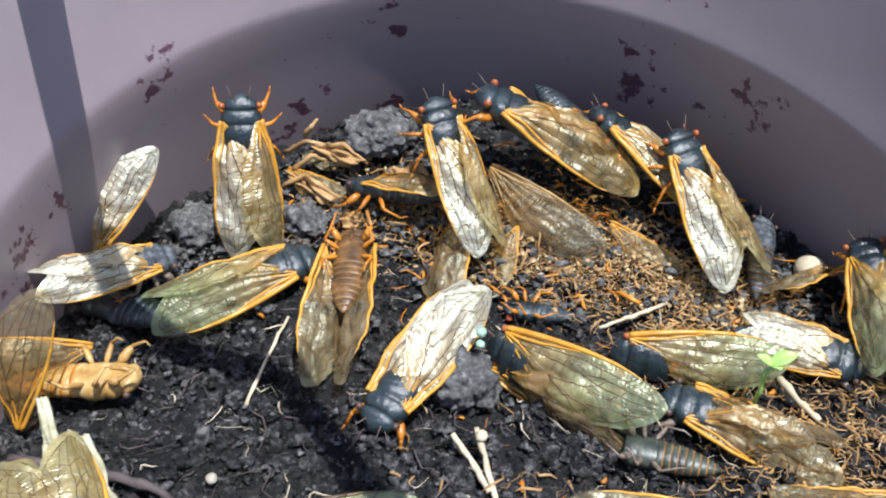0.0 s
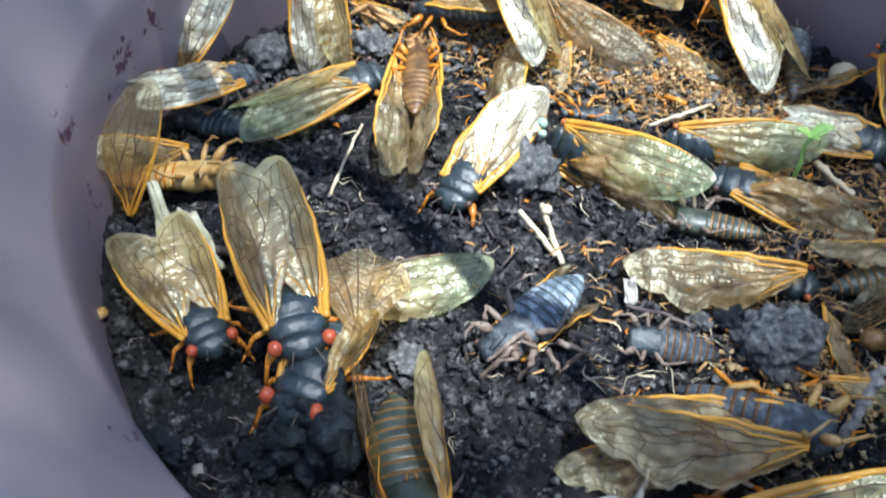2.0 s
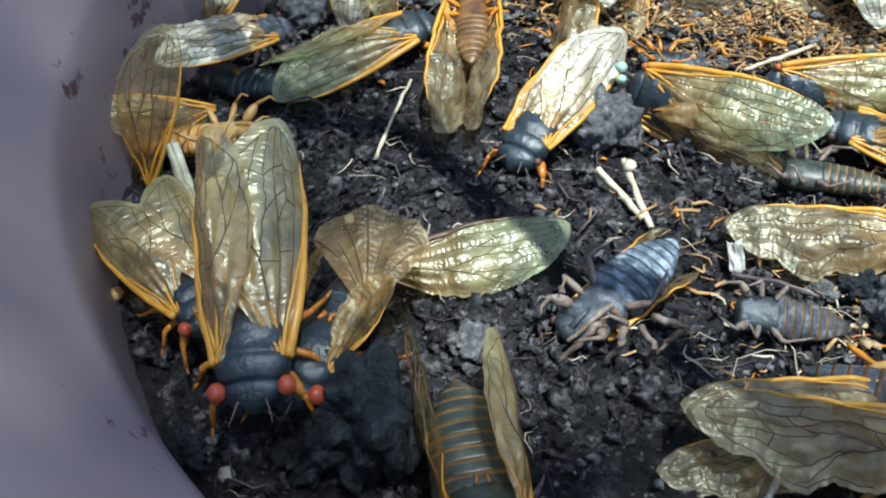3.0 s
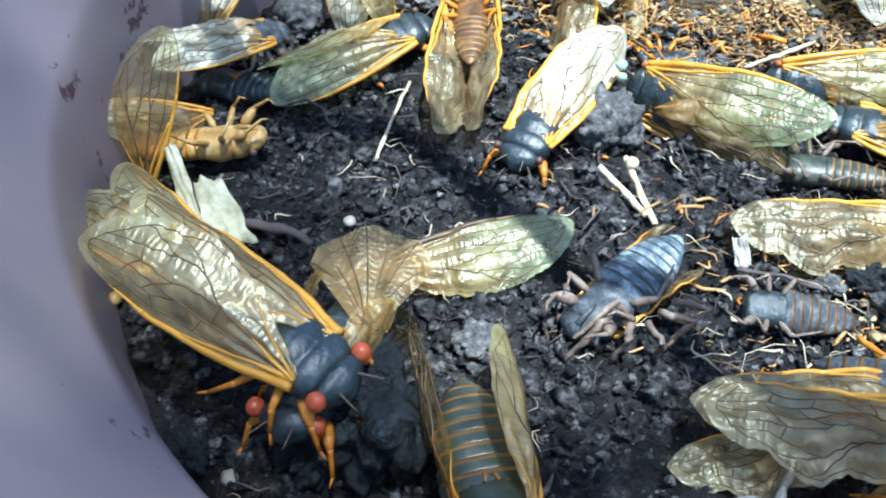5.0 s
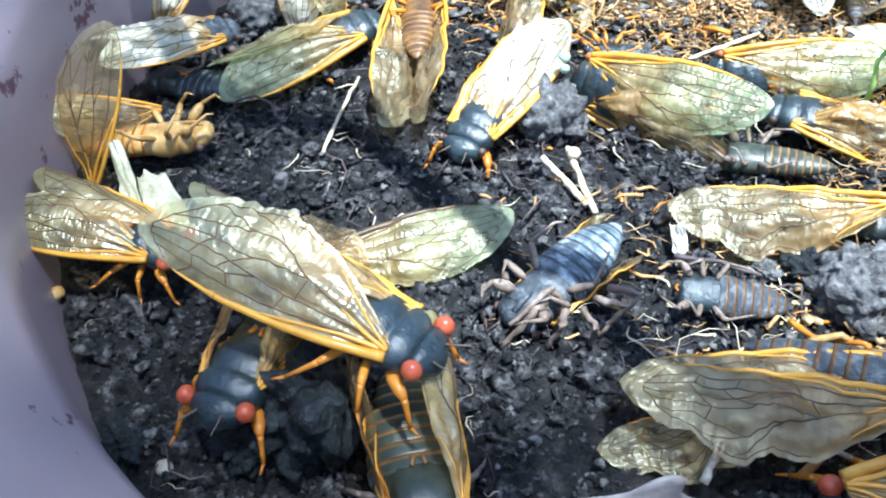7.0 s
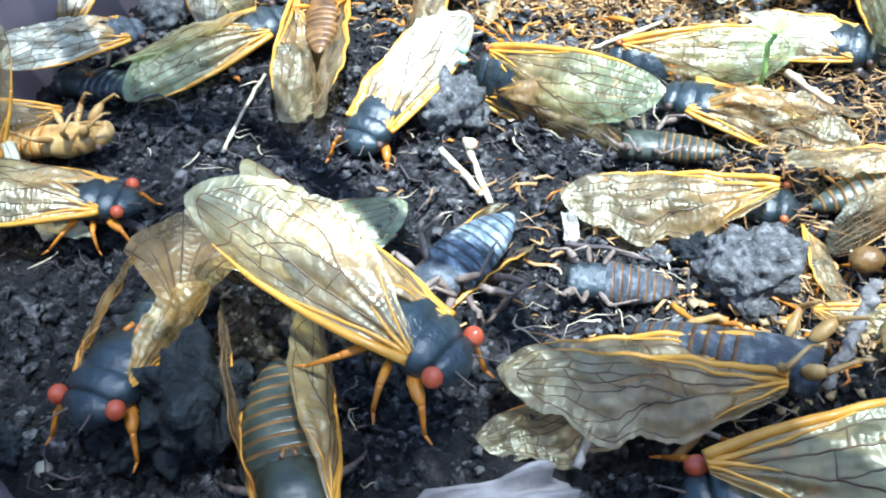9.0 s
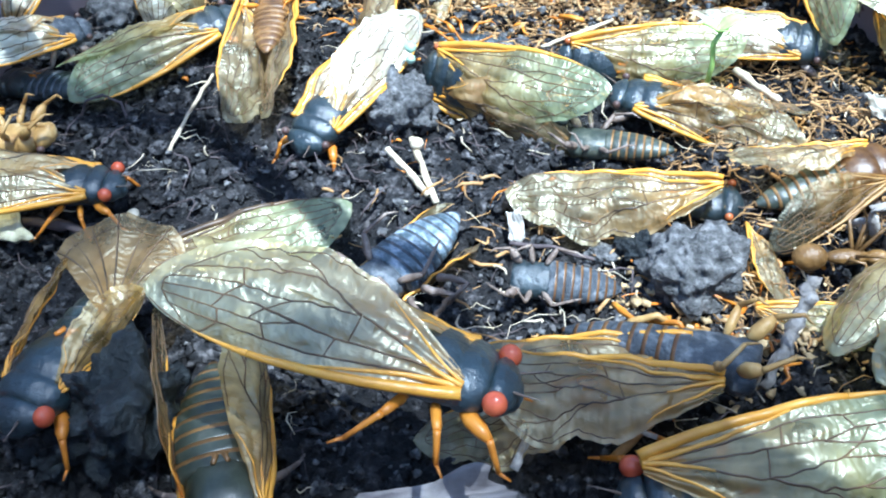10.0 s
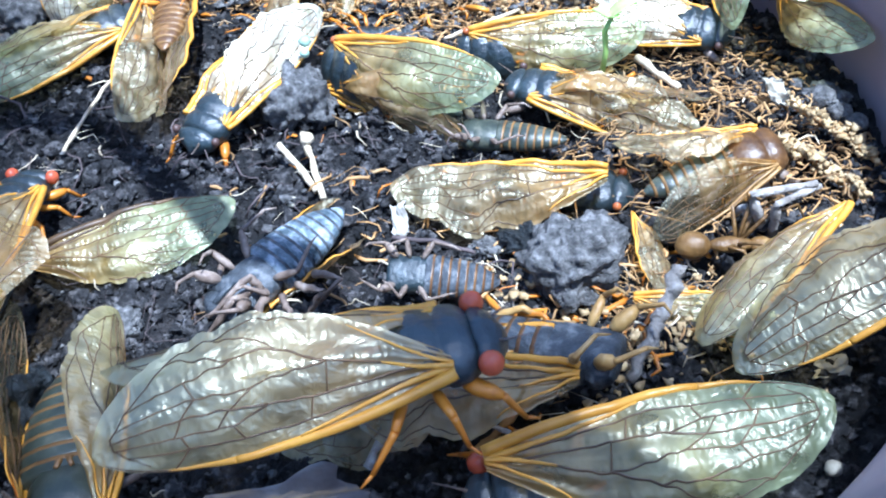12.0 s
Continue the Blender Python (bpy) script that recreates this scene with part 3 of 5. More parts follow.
def tub():
    """A round plastic tub that leans towards the viewer, with a moulded ridge inside."""
    prof = [(0.0, -0.066), (0.095, -0.066), (0.0983, -0.06), (0.1002, -0.02), (0.1000, 0.004), (0.1000, 0.012), (0.0995, 0.022), (0.0988, 0.0295), (0.0985, 0.0325), (0.0984, 0.0338), (0.0986, 0.0350), (0.0992, 0.0372), (0.1001, 0.0415), (0.1012, 0.047), (0.1026, 0.056), (0.1043, 0.0655), (0.1055, 0.0705), (0.1065, 0.073), (0.1097, 0.073), (0.1109, 0.071), (0.1102, 0.0685), (0.1083, 0.0675), (0.1058, 0.0492), (0.1035, 0.029), (0.104, -0.02), (0.1021, -0.064), (0.0978, -0.07), (0.0, -0.07)]
    n = 160
    verts, faces = [], []
    for r, z in prof:
        for k in range(n):
            a = 2 * math.pi * k / n
            wob = girth_at(a) * (1 + (0.025 + 0.035 * (1 + math.cos(a + 2.3))) * max(0.0, z - 0.03) / 0.04)
            verts.append((max(r, 1e-4) * wob * math.cos(a), max(r, 1e-4) * wob * math.sin(a), z))
    for i in range(len(prof) - 1):
        for k in range(n):
            a, b = i * n + k, i * n + (k + 1) % n
            faces.append((a, b, b + n, a + n))
    ob = thing("plastic_tub", "round mauve-grey plastic tub holding soil and dead cicadas", "tub", Matrix.Translation((CX, CY, 0)) @ Matrix.Rotation(radians(12.5), 4, "X"))
    part("wall", mesh_of("wall", verts, faces, PLASTIC), ob, "stained mauve-grey plastic wall")
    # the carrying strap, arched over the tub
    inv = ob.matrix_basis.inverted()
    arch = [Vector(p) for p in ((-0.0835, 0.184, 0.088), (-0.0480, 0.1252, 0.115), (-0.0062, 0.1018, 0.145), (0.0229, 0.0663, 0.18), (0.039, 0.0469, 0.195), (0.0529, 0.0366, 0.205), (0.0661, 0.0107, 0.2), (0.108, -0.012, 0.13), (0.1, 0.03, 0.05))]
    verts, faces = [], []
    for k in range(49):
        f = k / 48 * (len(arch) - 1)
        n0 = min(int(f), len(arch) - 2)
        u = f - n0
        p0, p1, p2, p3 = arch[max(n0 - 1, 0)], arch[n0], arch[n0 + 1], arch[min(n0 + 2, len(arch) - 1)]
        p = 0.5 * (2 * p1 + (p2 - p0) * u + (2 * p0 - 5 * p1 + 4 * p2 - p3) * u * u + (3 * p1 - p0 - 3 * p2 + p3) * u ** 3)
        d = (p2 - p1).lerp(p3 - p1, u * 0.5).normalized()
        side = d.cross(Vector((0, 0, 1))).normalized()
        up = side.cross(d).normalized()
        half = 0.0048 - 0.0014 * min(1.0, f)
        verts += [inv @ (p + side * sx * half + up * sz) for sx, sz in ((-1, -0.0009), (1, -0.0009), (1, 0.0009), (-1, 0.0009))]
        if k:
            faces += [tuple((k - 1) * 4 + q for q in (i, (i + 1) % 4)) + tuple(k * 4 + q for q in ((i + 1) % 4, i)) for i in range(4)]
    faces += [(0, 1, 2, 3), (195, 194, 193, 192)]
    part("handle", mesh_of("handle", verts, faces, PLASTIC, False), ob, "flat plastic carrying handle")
    return ob


def soil():
    n = 380
    half = 0.114
    idx, verts, faces = {}, [], []
    for i in range(n + 1):
        for j in range(n + 1):
            x, y = CX + (i / n - 0.5) * 2 * half, CY + (j / n - 0.5) * 2 * half
            if not inside(x, y, 0.1012):
                continue
            z = soil_surface(x, y)
            idx[i, j] = len(verts)
            verts.append((x, y, z))
    for i in range(n):
        for j in range(n):
            q = [(i, j), (i + 1, j), (i + 1, j + 1), (i, j + 1)]
            if all(k in idx for k in q):
                faces.append(tuple(idx[k] for k in q))
    tagged(new("soil", mesh_of("soil", verts, faces, SOIL)), "dark crumbly potting soil heaped at the back", "soil", kind="structure")


def lump(rng, c, r, squash=0.8, rough=0.35, n=7, m=5):
    """A rough lump, sampled on a small ball."""
    seed = rng.random() * 50
    v, f = ball((0, 0, 0), 1.0, n, m)
    spin = Euler((rng.random() * 6, rng.random() * 6, rng.random() * 6)).to_matrix()
    out = []
    for p in v:
        q = Vector(p)
        q = q * (1 + rough * noise.noise(q * 1.7 + Vector((seed, 0, 0))) + rough * 0.6 * noise.noise(q * 4 + Vector((0, seed, 0))))
        q = spin @ q
        out.append((c[0] + q.x * r, c[1] + q.y * r, c[2] + q.z * r * squash))
    return out, f


def crumbs():
    rng = random.Random(5)
    for label, count, small, more, power, n, m in (("loose dark soil crumbs", 15000, 0.00025, 0.0006, 3, 6, 4), ("coarse dark soil lumps", 5200, 0.0007, 0.0013, 2.5, 9, 6)):
        pieces = []
        for _ in range(count):
            a, d = rng.random() * 2 * math.pi, 0.098 * math.sqrt(rng.random())
            x, y = CX + d * girth_at(a) * math.cos(a), CY + d * girth_at(a) * math.sin(a)
            if noise.noise((x * 60, y * 60, 3.0)) < -0.25 and small > 0.0005:
                continue
            r = small + more * rng.random() ** power
            pieces.append(lump(rng, (x, y, soil_surface(x, y) + r * 0.15), r, 0.75, 1.5, n, m))
        v, f = joined(pieces)
        tagged(new("soil_crumbs", mesh_of("soil_crumbs", v, f, CRUMB, small > 0.0005)), label, "soil", kind="stuff")


def unseen_shade_tree():
    """A small unseen tree, added beside the tub so its leaves shade the front."""
    rng = random.Random(21)
    base = Vector((-0.95, -1.05, -0.085))
    ob = thing("tree", "unseen leafy tree added to shade the front of the tub", "tree", Matrix.Translation(base))
    crown = Vector((0.25, -0.60, 1.65))
    trunk = [Vector((0, 0, 0)), Vector((0.1, 0.05, 0.5)), Vector((0.35, 0.14, 0.95)), Vector((0.7, 0.27, 1.3)), Vector((0.98, 0.36, 1.55)), Vector((1.25, 0.44, 1.78))]
    part("trunk", mesh_of("trunk", *tube(trunk, [0.045, 0.038, 0.032, 0.024, 0.016, 0.008], 10), TWIG), ob)
    tips = []
    for k in range(16):
        a = trunk[2 + k % 4].lerp(trunk[3 + k % 3] if k % 4 < 3 else trunk[5], rng.random())
        d = Vector((rng.uniform(-0.4, 0.8), rng.uniform(-0.7, 0.3), rng.uniform(-0.1, 0.5)))
        b = a + d * 0.32
        tips.append((a, b))
        part("limb", mesh_of("limb", *tube([a, a.lerp(b, 0.5) + Vector((0, 0, 0.03)), b], [0.011, 0.007, 0.003], 6), TWIG), ob)
    verts, faces = [], []
    slope = math.cos(SUN_EL) / math.sin(SUN_EL)
    count = 0
    while count < 3400:
        p = Vector((rng.gauss(0, 0.34), rng.gauss(0, 0.24), rng.gauss(0, 0.22)))
        if p.length > 0.85:
            continue
        q = crown + p
        gx, gy = q.x - math.cos(SUN_AZ) * slope * q.z, q.y - math.sin(SUN_AZ) * slope * q.z
        # keep only leaves whose shadow lands on the front of the tub
        if gx < -0.12 or gy < -0.25 or gy > 0.066:
            continue
        count += 1
        l, w = rng.uniform(0.006, 0.011), rng.uniform(0.003, 0.005)
        turn = Euler((rng.gauss(0, 0.5), rng.gauss(0, 0.5), rng.random() * 6.28)).to_matrix()
        k = len(verts)
        for x, y, z in ((-l, 0, 0), (-l * 0.3, w, 0.004), (l * 0.4, w * 0.8, 0.003), (l, 0, -0.006), (l * 0.4, -w * 0.8, 0.003), (-l * 0.3, -w, 0.004)):
            verts.append(q - base + turn @ Vector((x, y, z)))
        faces += [(k, k + 1, k + 2, k + 3), (k, k + 3, k + 4, k + 5)]
    tagged(part("crown", mesh_of("crown", verts, faces, LEAVES, False), ob, "green leaves"), kind="stuff")


def unseen_bough():
    """A thin leafy branch, unseen and high above, added to sway shade over the tub."""
    rng = random.Random(33)
    ob = thing("leafy_bough", "unseen leafy branch added to move shade across the tub", "branch", Matrix.Identity(4))
    stem = [Vector((0.76, -0.56, -0.12)), Vector((0.38, -0.26, -0.03)), Vector((0.1, -0.05, 0.0)), Vector((-0.06, 0.06, 0.01))]
    part("stem", mesh_of("stem", *tube(stem, [0.012, 0.009, 0.005, 0.002], 7), TWIG), ob)
    verts, faces = [], []
    for _ in range(170):
        q = Vector((rng.uniform(-0.10, 0.16), rng.uniform(-0.13, 0.14), rng.gauss(0, 0.05)))
        l, w = rng.uniform(0.014, 0.022), rng.uniform(0.007, 0.010)
        turn = Euler((rng.gauss(0, 0.4), rng.gauss(0, 0.4), rng.random() * 6.28)).to_matrix()
        k = len(verts)
        for x, y, z in ((-l, 0, 0), (-l * 0.3, w, 0.002), (l * 0.4, w * 0.8, 0.002), (l, 0, -0.003), (l * 0.4, -w * 0.8, 0.002), (-l * 0.3, -w, 0.002)):
            verts.append(q + turn @ Vector((x, y, z)))
        faces += [(k, k + 1, k + 2, k + 3), (k, k + 3, k + 4, k + 5)]
    tagged(part("leaves", mesh_of("leaves", verts, faces, LEAVES, False), ob, "small green leaves"), kind="stuff")
    return ob


def unseen_limb_tree():
    """An unseen tree, added so the shading branch has a limb to hang from."""
    ob = thing("tree", "unseen bare-stemmed tree added to hold the shading branch", "tree", Matrix.Translation((2.3, -1.7, -0.085)))
    trunk = [Vector((0, 0, 0)), Vector((0.03, 0, 1.0)), Vector((-0.02, 0.03, 2.0)), Vector((0.02, 0.05, 3.0)), Vector((0.0, 0.1, 4.2))]
    part("trunk", mesh_of("trunk", *tube(trunk, [0.11, 0.09, 0.075, 0.06, 0.03], 12), TWIG), ob)
    for a, b in ((Vector((-0.01, 0.03, 2.1)), Vector((-0.95, 0.68, 2.47))), (Vector((0.0, 0.04, 2.7)), Vector((0.7, -0.5, 3.3))), (Vector((0.02, 0.05, 3.1)), Vector((0.3, 0.8, 3.8)))):
        part("limb", mesh_of("limb", *tube([a, a.lerp(b, 0.5) + Vector((0, 0, 0.06)), b], [0.035, 0.025, 0.012], 8), TWIG), ob)
        rng = random.Random(int(a.z * 10))
        verts, faces = [], []
        for _ in range(260):
            q = b + Vector((rng.gauss(0.15, 0.14), rng.gauss(-0.1, 0.12), rng.gauss(0.1, 0.1)))
            l, w = rng.uniform(0.02, 0.03), rng.uniform(0.009, 0.013)
            turn = Euler((rng.gauss(0, 0.5), rng.gauss(0, 0.5), rng.random() * 6.28)).to_matrix()
            k = len(verts)
            verts += [q + turn @ Vector(c) for c in ((-l, 0, 0), (0, w, 0.003), (l, 0, -0.004), (0, -w, 0.003))]
            faces.append((k, k + 1, k + 2, k + 3))
        tagged(part("leaves", mesh_of("leaves", verts, faces, LEAVES, False), ob, "green leaves"), kind="stuff")


ground()
unseen_shade_tree()
unseen_limb_tree()
SHADE_BOUGH = unseen_bough()
SHADE_BOUGH_LEFT = copy_thing(SHADE_BOUGH, Matrix.Identity(4))
SHADE_BOUGH_OVER = copy_thing(SHADE_BOUGH, Matrix.Identity(4))
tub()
soil()
crumbs()


# ---- cicadas on the heap at the back ----
# single pale wings here have sun glare put into their colour
cicada("upright black cicada with folded amber wings clinging to the heap", (-0.0468, 0.188, 0.0435), (-0.0468, 0.1752, 0.0109), 8, 0.98, wings=("pale", "clear"), left=(3, 18, 4), right=(9, 60, 0), eyes="dark")
cicada("black cicada with folded shiny wings on the heap", (-0.0021, 0.1847, 0.0448), (0.0075, 0.1651, 0.0190), 0, 0.95, wings=("pale", "clear"), left=(0, 14, 6), right=(7, 60, 0), eyes="dark")
cicada("black cicada with long amber wings on top of the heap", (0.0083, 0.1879, 0.0448), (0.0447, 0.1804, 0.0215), 0, 1.1, wings=("amber", "dry"), left=(4, 44, 2), right=(6, 36, 4), legset=("front",), eyes="dark")
cicada("black cicada half hidden behind others on the heap", (0.0353, 0.1898, 0.0389), (0.0578, 0.1809, 0.0203), 10, 0.92, wings=("clear", "pale"), right=(7, 26, 6), eyes="dark")
cicada("black cicada with orange-edged wings head-up on the heap", (0.0534, 0.1827, 0.0376), (0.0655, 0.1575, 0.0110), 0, 0.98, wings=("pale", "clear"), left=(4, 24, 5), right=(12, 56, 2), eyes="dark")
cicada("black cicada facing the heap between two others", (0.0376, 0.1876, 0.0299), (0.0250, 0.2062, 0.0345), 0, 0.85, wings=("", ""), eyes="dark")
cicada("blue-black cicada with a red eye by the tub wall", (0.0922, 0.1600, 0.0235), (0.0930, 0.1360, 0.0165), -20, 0.86, wings=("green", "clear"), eyes="dark")
cicada("dead cicada with a blue-black head and crumpled amber wings", (-0.0233, 0.1824, 0.0226), (0.0021, 0.1757, 0.0228), 25, 0.85, wings=("amber", "amber"), eyes=False, folded=True, left=(6, 30, 4, 0.8), right=(8, 40, 2, 0.75))
cicada("dusty grey dead cicada without wings by the heap", (0.0763, 0.1761, 0.0171), (0.0733, 0.1639, 0.0124), 30, 0.75, skin="dusty", wings=("", ""), eyes=False, folded=True, legs="brown")

# ---- cicadas on the left side ----
cicada("dead cicada with bleached wings beside the tub wall", (-0.0612, 0.1648, 0.0150), (-0.0784, 0.1541, 0.0176), 20, 0.8, skin="dusty", wings=("pale", "pale"), left=(4, 40, 2), right=(5, 36, 2), eyes=False, folded=True, legs="brown")
cicada("dead cicada with greenish translucent wings on the soil", (-0.0293, 0.1658, 0.0142), (-0.0704, 0.1492, 0.0066), 15, 1.0, wings=("green", "green"), left=(4, 40, 3), right=(6, 36, 2), legset=("front",), eyes=False)
OPEN = cicada("brown dead cicada on its back with orange legs, wings spread open", (-0.0205, 0.1690, 0.0185), (-0.0220, 0.1300, 0.0120), 176, 0.80, skin="rust", belly="rust", wings=("", ""), eyes=False, folded=True, girth=1.15)
cicada("dead cicada with sun-bleached white wings, face down", (-0.0142, 0.1195, 0.0078), (0.0103, 0.1593, 0.0171), -8, 1.0, wings=("pale", "pale"), left=(5, 34, 3), right=(-2, 10, 4), legset=("front",), eyes=False)
PALE = cicada("pale yellow dead cicada on its back with two raised wings", (-0.0622, 0.1316, 0.0092), (-0.1035, 0.1306, 0.0075), 174, 0.95, skin="pale", wings=("", ""), folded=True, eyes=False, legs="pale")
cicada("black headless cicada body with no wings", (-0.0834, 0.1575, 0.0080), (-0.0530, 0.1483, 0.0085), 0, 0.86, wings=("", ""), headed=False, legset=(), girth=1.25)

# ---- cicadas on the right side ----
cicada("dead cicada lying on its side with large greenish wings", (0.0099, 0.1408, 0.0109), (0.0469, 0.1115, 0.0058), -62, 1.08, hinge=10.5, wings=("dry", "green"), left=(6, 30, 0), right=(10, 20, 2), legset=(), eyes="dark")
cicada("black wingless cicada on its back with orange legs up", (0.0135, 0.1521, 0.0100), (0.0306, 0.1511, 0.0075), 180, 0.58, wings=("", ""), folded=True)
cicada("dead cicada on its side with olive orange-edged wing", (0.0355, 0.1381, 0.0104), (0.0720, 0.1320, 0.0065), -65, 0.98, hinge=10.5, wings=("", "green"), right=(8, 15, 2), legset=(), eyes="dark")
cicada("dusty black cicada with dull grey-brown wings", (0.0443, 0.1267, 0.0095), (0.0738, 0.1144, 0.0041), -10, 0.92, wings=("dry", "dry"), left=(5, 44, 0), right=(5, 40, 2), eyes=False, legs="brown", legset=("front",))
cicada("dead cicada with white mould on its wings, black head", (0.0884, 0.1330, 0.0103), (0.0652, 0.1429, 0.0112), 25, 0.92, wings=("pale", "pale"), left=(3, 30, 2, 0.7), right=(3, 34, 2, 0.74), legs="brown", legset=("front",), eyes=False)
cicada("brown shrivelled cicada with a banded abdomen and torn wings", (0.0890, 0.1000, 0.0075), (0.0640, 0.0962, 0.0040), 20, 0.88, skin="rust", belly="banded", wings=("dry", "smoky"), left=(16, 34, 4, 0.8), right=(17, 46, 0, 0.8), eyes=False, headed=False, legs="brown", folded=True, girth=0.95)
FLAT = cicada("dead cicada with one orange-edged brownish wing spread on top", (0.0621, 0.0985, 0.0020), (0.0230, 0.1120, 0.0005), 10, 0.9, wings=("", ""), legs="brown", legset=("front",), eyes="dark", girth=0.8)
ON_BACK = cicada("dead cicada on its back with blue-grey banded belly and dry legs", (-0.0069, 0.0808, 0.0015), (0.0156, 0.1024, 0.0044), 172, 0.95, girth=1.3, skin="dusty", belly="blue", wings=("dry", "dry"), left=(2, 60, 0, 0.8), right=(8, 55, 0, 0.7), folded=True, legs="brown", eyes=False)
cicada("black headless thorax of a cicada with orange trim", (0.0187, 0.0848, 0.0036), (0.0376, 0.0815, 0.0012), 150, 0.66, skin="black", belly="dusty", wings=("", ""), headed=False, folded=True, legs="brown", girth=1.2)
cicada("banded abdomen and legs of a dead cicada", (0.0331, 0.1167, 0.0065), (0.0606, 0.1085, 0.0053), 170, 0.7, skin="banded", wings=("", ""), headed=False, folded=True, legs="brown")

# ---- cicadas near the front ----
ON_SIDE = cicada("large dead cicada on its back with two orange-edged wings", (0.0545, 0.0565, 0.007), (0.0270, 0.0700, 0.005), 172, 1.02, headed=False, skin="dusty", wings=("", ""), legs="pale", folded=True, girth=0.85, legset=("front", "mid"))
cicada("black cicada with broad pale-green orange-edged wings", (0.0288, 0.0412, 0.0020), (0.0822, 0.0395, 0.0030), -26, 1.22, hinge=10.5, over=7.0, wings=("", "green"), left=(3, 0, 0), right=(7, 6, 2))
LEANING = cicada("dead cicada with olive orange-edged wings leaning against the tub wall", (0.1010, 0.0690, 0.0170), (0.0640, 0.0545, 0.0085), 14, 1.02, wings=("", ""), legset=("front",))
cicada("dead cicada with brown-banded abdomen and one orange-edged wing", (-0.0175, 0.0369, 0.0030), (-0.0245, 0.0725, 0.0060), -5, 1.12, skin="banded", wings=("clear", "glassy"), left=(7, 76, 3, 0.84), right=(5, 92, 0, 0.95), legs="brown", girth=1.35)
CRUMPLED = cicada("live black cicada with crumpled stunted wings on the soil", (-0.0485, 0.0566, 0.0100), (-0.0407, 0.0963, 0.0115), 0, 1.12, wings=("amber", "amber"), left=(8, 70, 2, 0.5), right=(12, 62, 6, 0.55), hind=((0, -12, 10, 16, 1.0, -3),), at=Matrix.Identity(4))

# ---- loose wings ----
OPEN_WINGS = [loose_wing("brownish wing with an orange front edge", (-0.0265, 0.1610, 0.0205), (-0.0290, 0.1250, 0.0105), 40, "dry", 0, 1.0),
              loose_wing("brownish wing with an orange front edge", (-0.0150, 0.1610, 0.0205), (-0.0210, 0.1255, 0.0105), -42, "dry", 1, 1.0)]
LEAN_WINGS = [loose_wing("olive wing with an orange front edge", (0.0968, 0.0561, 0.0257), (0.065, 0.0512, 0.008), 22, "clear", 1, 1.08),
              loose_wing("olive wing with an orange front edge", (0.088, 0.0781, 0.012), (0.0612, 0.0588, 0.004), -14, "clear", 1, 0.9)]
FLAT_WING = loose_wing("brownish wing with an orange front edge", (0.0575, 0.0966, 0.0085), (0.0216, 0.1037, 0.0085), 22, "dry", 0, 1.06)
SIDE_WINGS = [loose_wing("olive wing with an orange front edge", (0.0457, 0.0546, 0.009), (0.0084, 0.0635, 0.01), 6, "dry", 0, 1.10),
              loose_wing("olive wing with an orange front edge", (0.0438, 0.0629, 0.008), (0.006, 0.065, 0.008), 12, "dry", 0, 1.05),
              loose_wing("crumpled olive hind wing", (0.0326, 0.0618, 0.003), (0.002, 0.0578, 0.001), 6, "dry", 0, 0.85)]
loose_wing("greenish loose cicada wing lying flat on soil", (-0.0392, 0.0956, 0.0054), (-0.0040, 0.1046, 0.0087), -22, "green", 1, 1.05, False)
loose_wing("grey-white loose wing standing against the tub wall", (-0.0814, 0.1685, 0.0120), (-0.0643, 0.1822, 0.0334), -60, "pale", 0, 0.85)
loose_wing("clear rumpled wing under another cicada", (0.0061, 0.1737, 0.0222), (0.0007, 0.1464, 0.0127), -20, "dry", 1, 0.9)
loose_wing("smoky brown wing lying on the heap", (0.0113, 0.1838, 0.0265), (0.0417, 0.1649, 0.0158), -35, "smoky", 1, 1.0)
RAISED = [loose_wing("veined clear wing raised from the pale cicada", (-0.0846, 0.1207, 0.0060), (-0.0722, 0.1287, 0.0367), -54, "glassy", 0, 0.95),
          loose_wing("veined clear wing stretched towards the wall", (-0.0740, 0.1390, 0.0110), (-0.0950, 0.1285, 0.0215), 48, "glassy", 0, 0.74)]
loose_wing("folded narrow wing with orange veins", (0.0607, 0.0924, 0.0029), (0.0611, 0.0775, 0.0003), 20, "dry", 0, 0.5)
loose_wing("small wing with an orange front edge", (0.0570, 0.0752, 0.0011), (0.0740, 0.0706, 0.0010), -30, "green", 1, 0.6)
loose_wing("brown curled wing by the heap", (0.0927, 0.1623, 0.0137), (0.0747, 0.1552, 0.0131), -20, "dry", 1, 0.65)

loose_wing("dry papery wing in the tangle on the heap", (-0.0392, 0.1946, 0.0184), (-0.0197, 0.1823, 0.0192), -30, "dry", 1, 0.55)
loose_wing("dry papery wing stuck in the tangle on the heap", (-0.0202, 0.1943, 0.0250), (-0.0382, 0.1998, 0.0201), 20, "dry", 0, 0.5)
loose_wing("torn brown wing beneath a cicada on the heap", (0.0392, 0.1721, 0.0184), (0.0568, 0.1651, 0.0114), -20, "dry", 1, 0.6)
loose_wing("torn amber wing low on the heap", (0.0174, 0.1719, 0.0178), (0.0157, 0.1628, 0.0133), 10, "amber", 1, 0.45)

loose_wing("pale green wing with an orange edge against the tub wall", (0.0987, 0.1395, 0.0143), (0.1055, 0.1147, 0.0181), -30, "green", 1, 0.8)

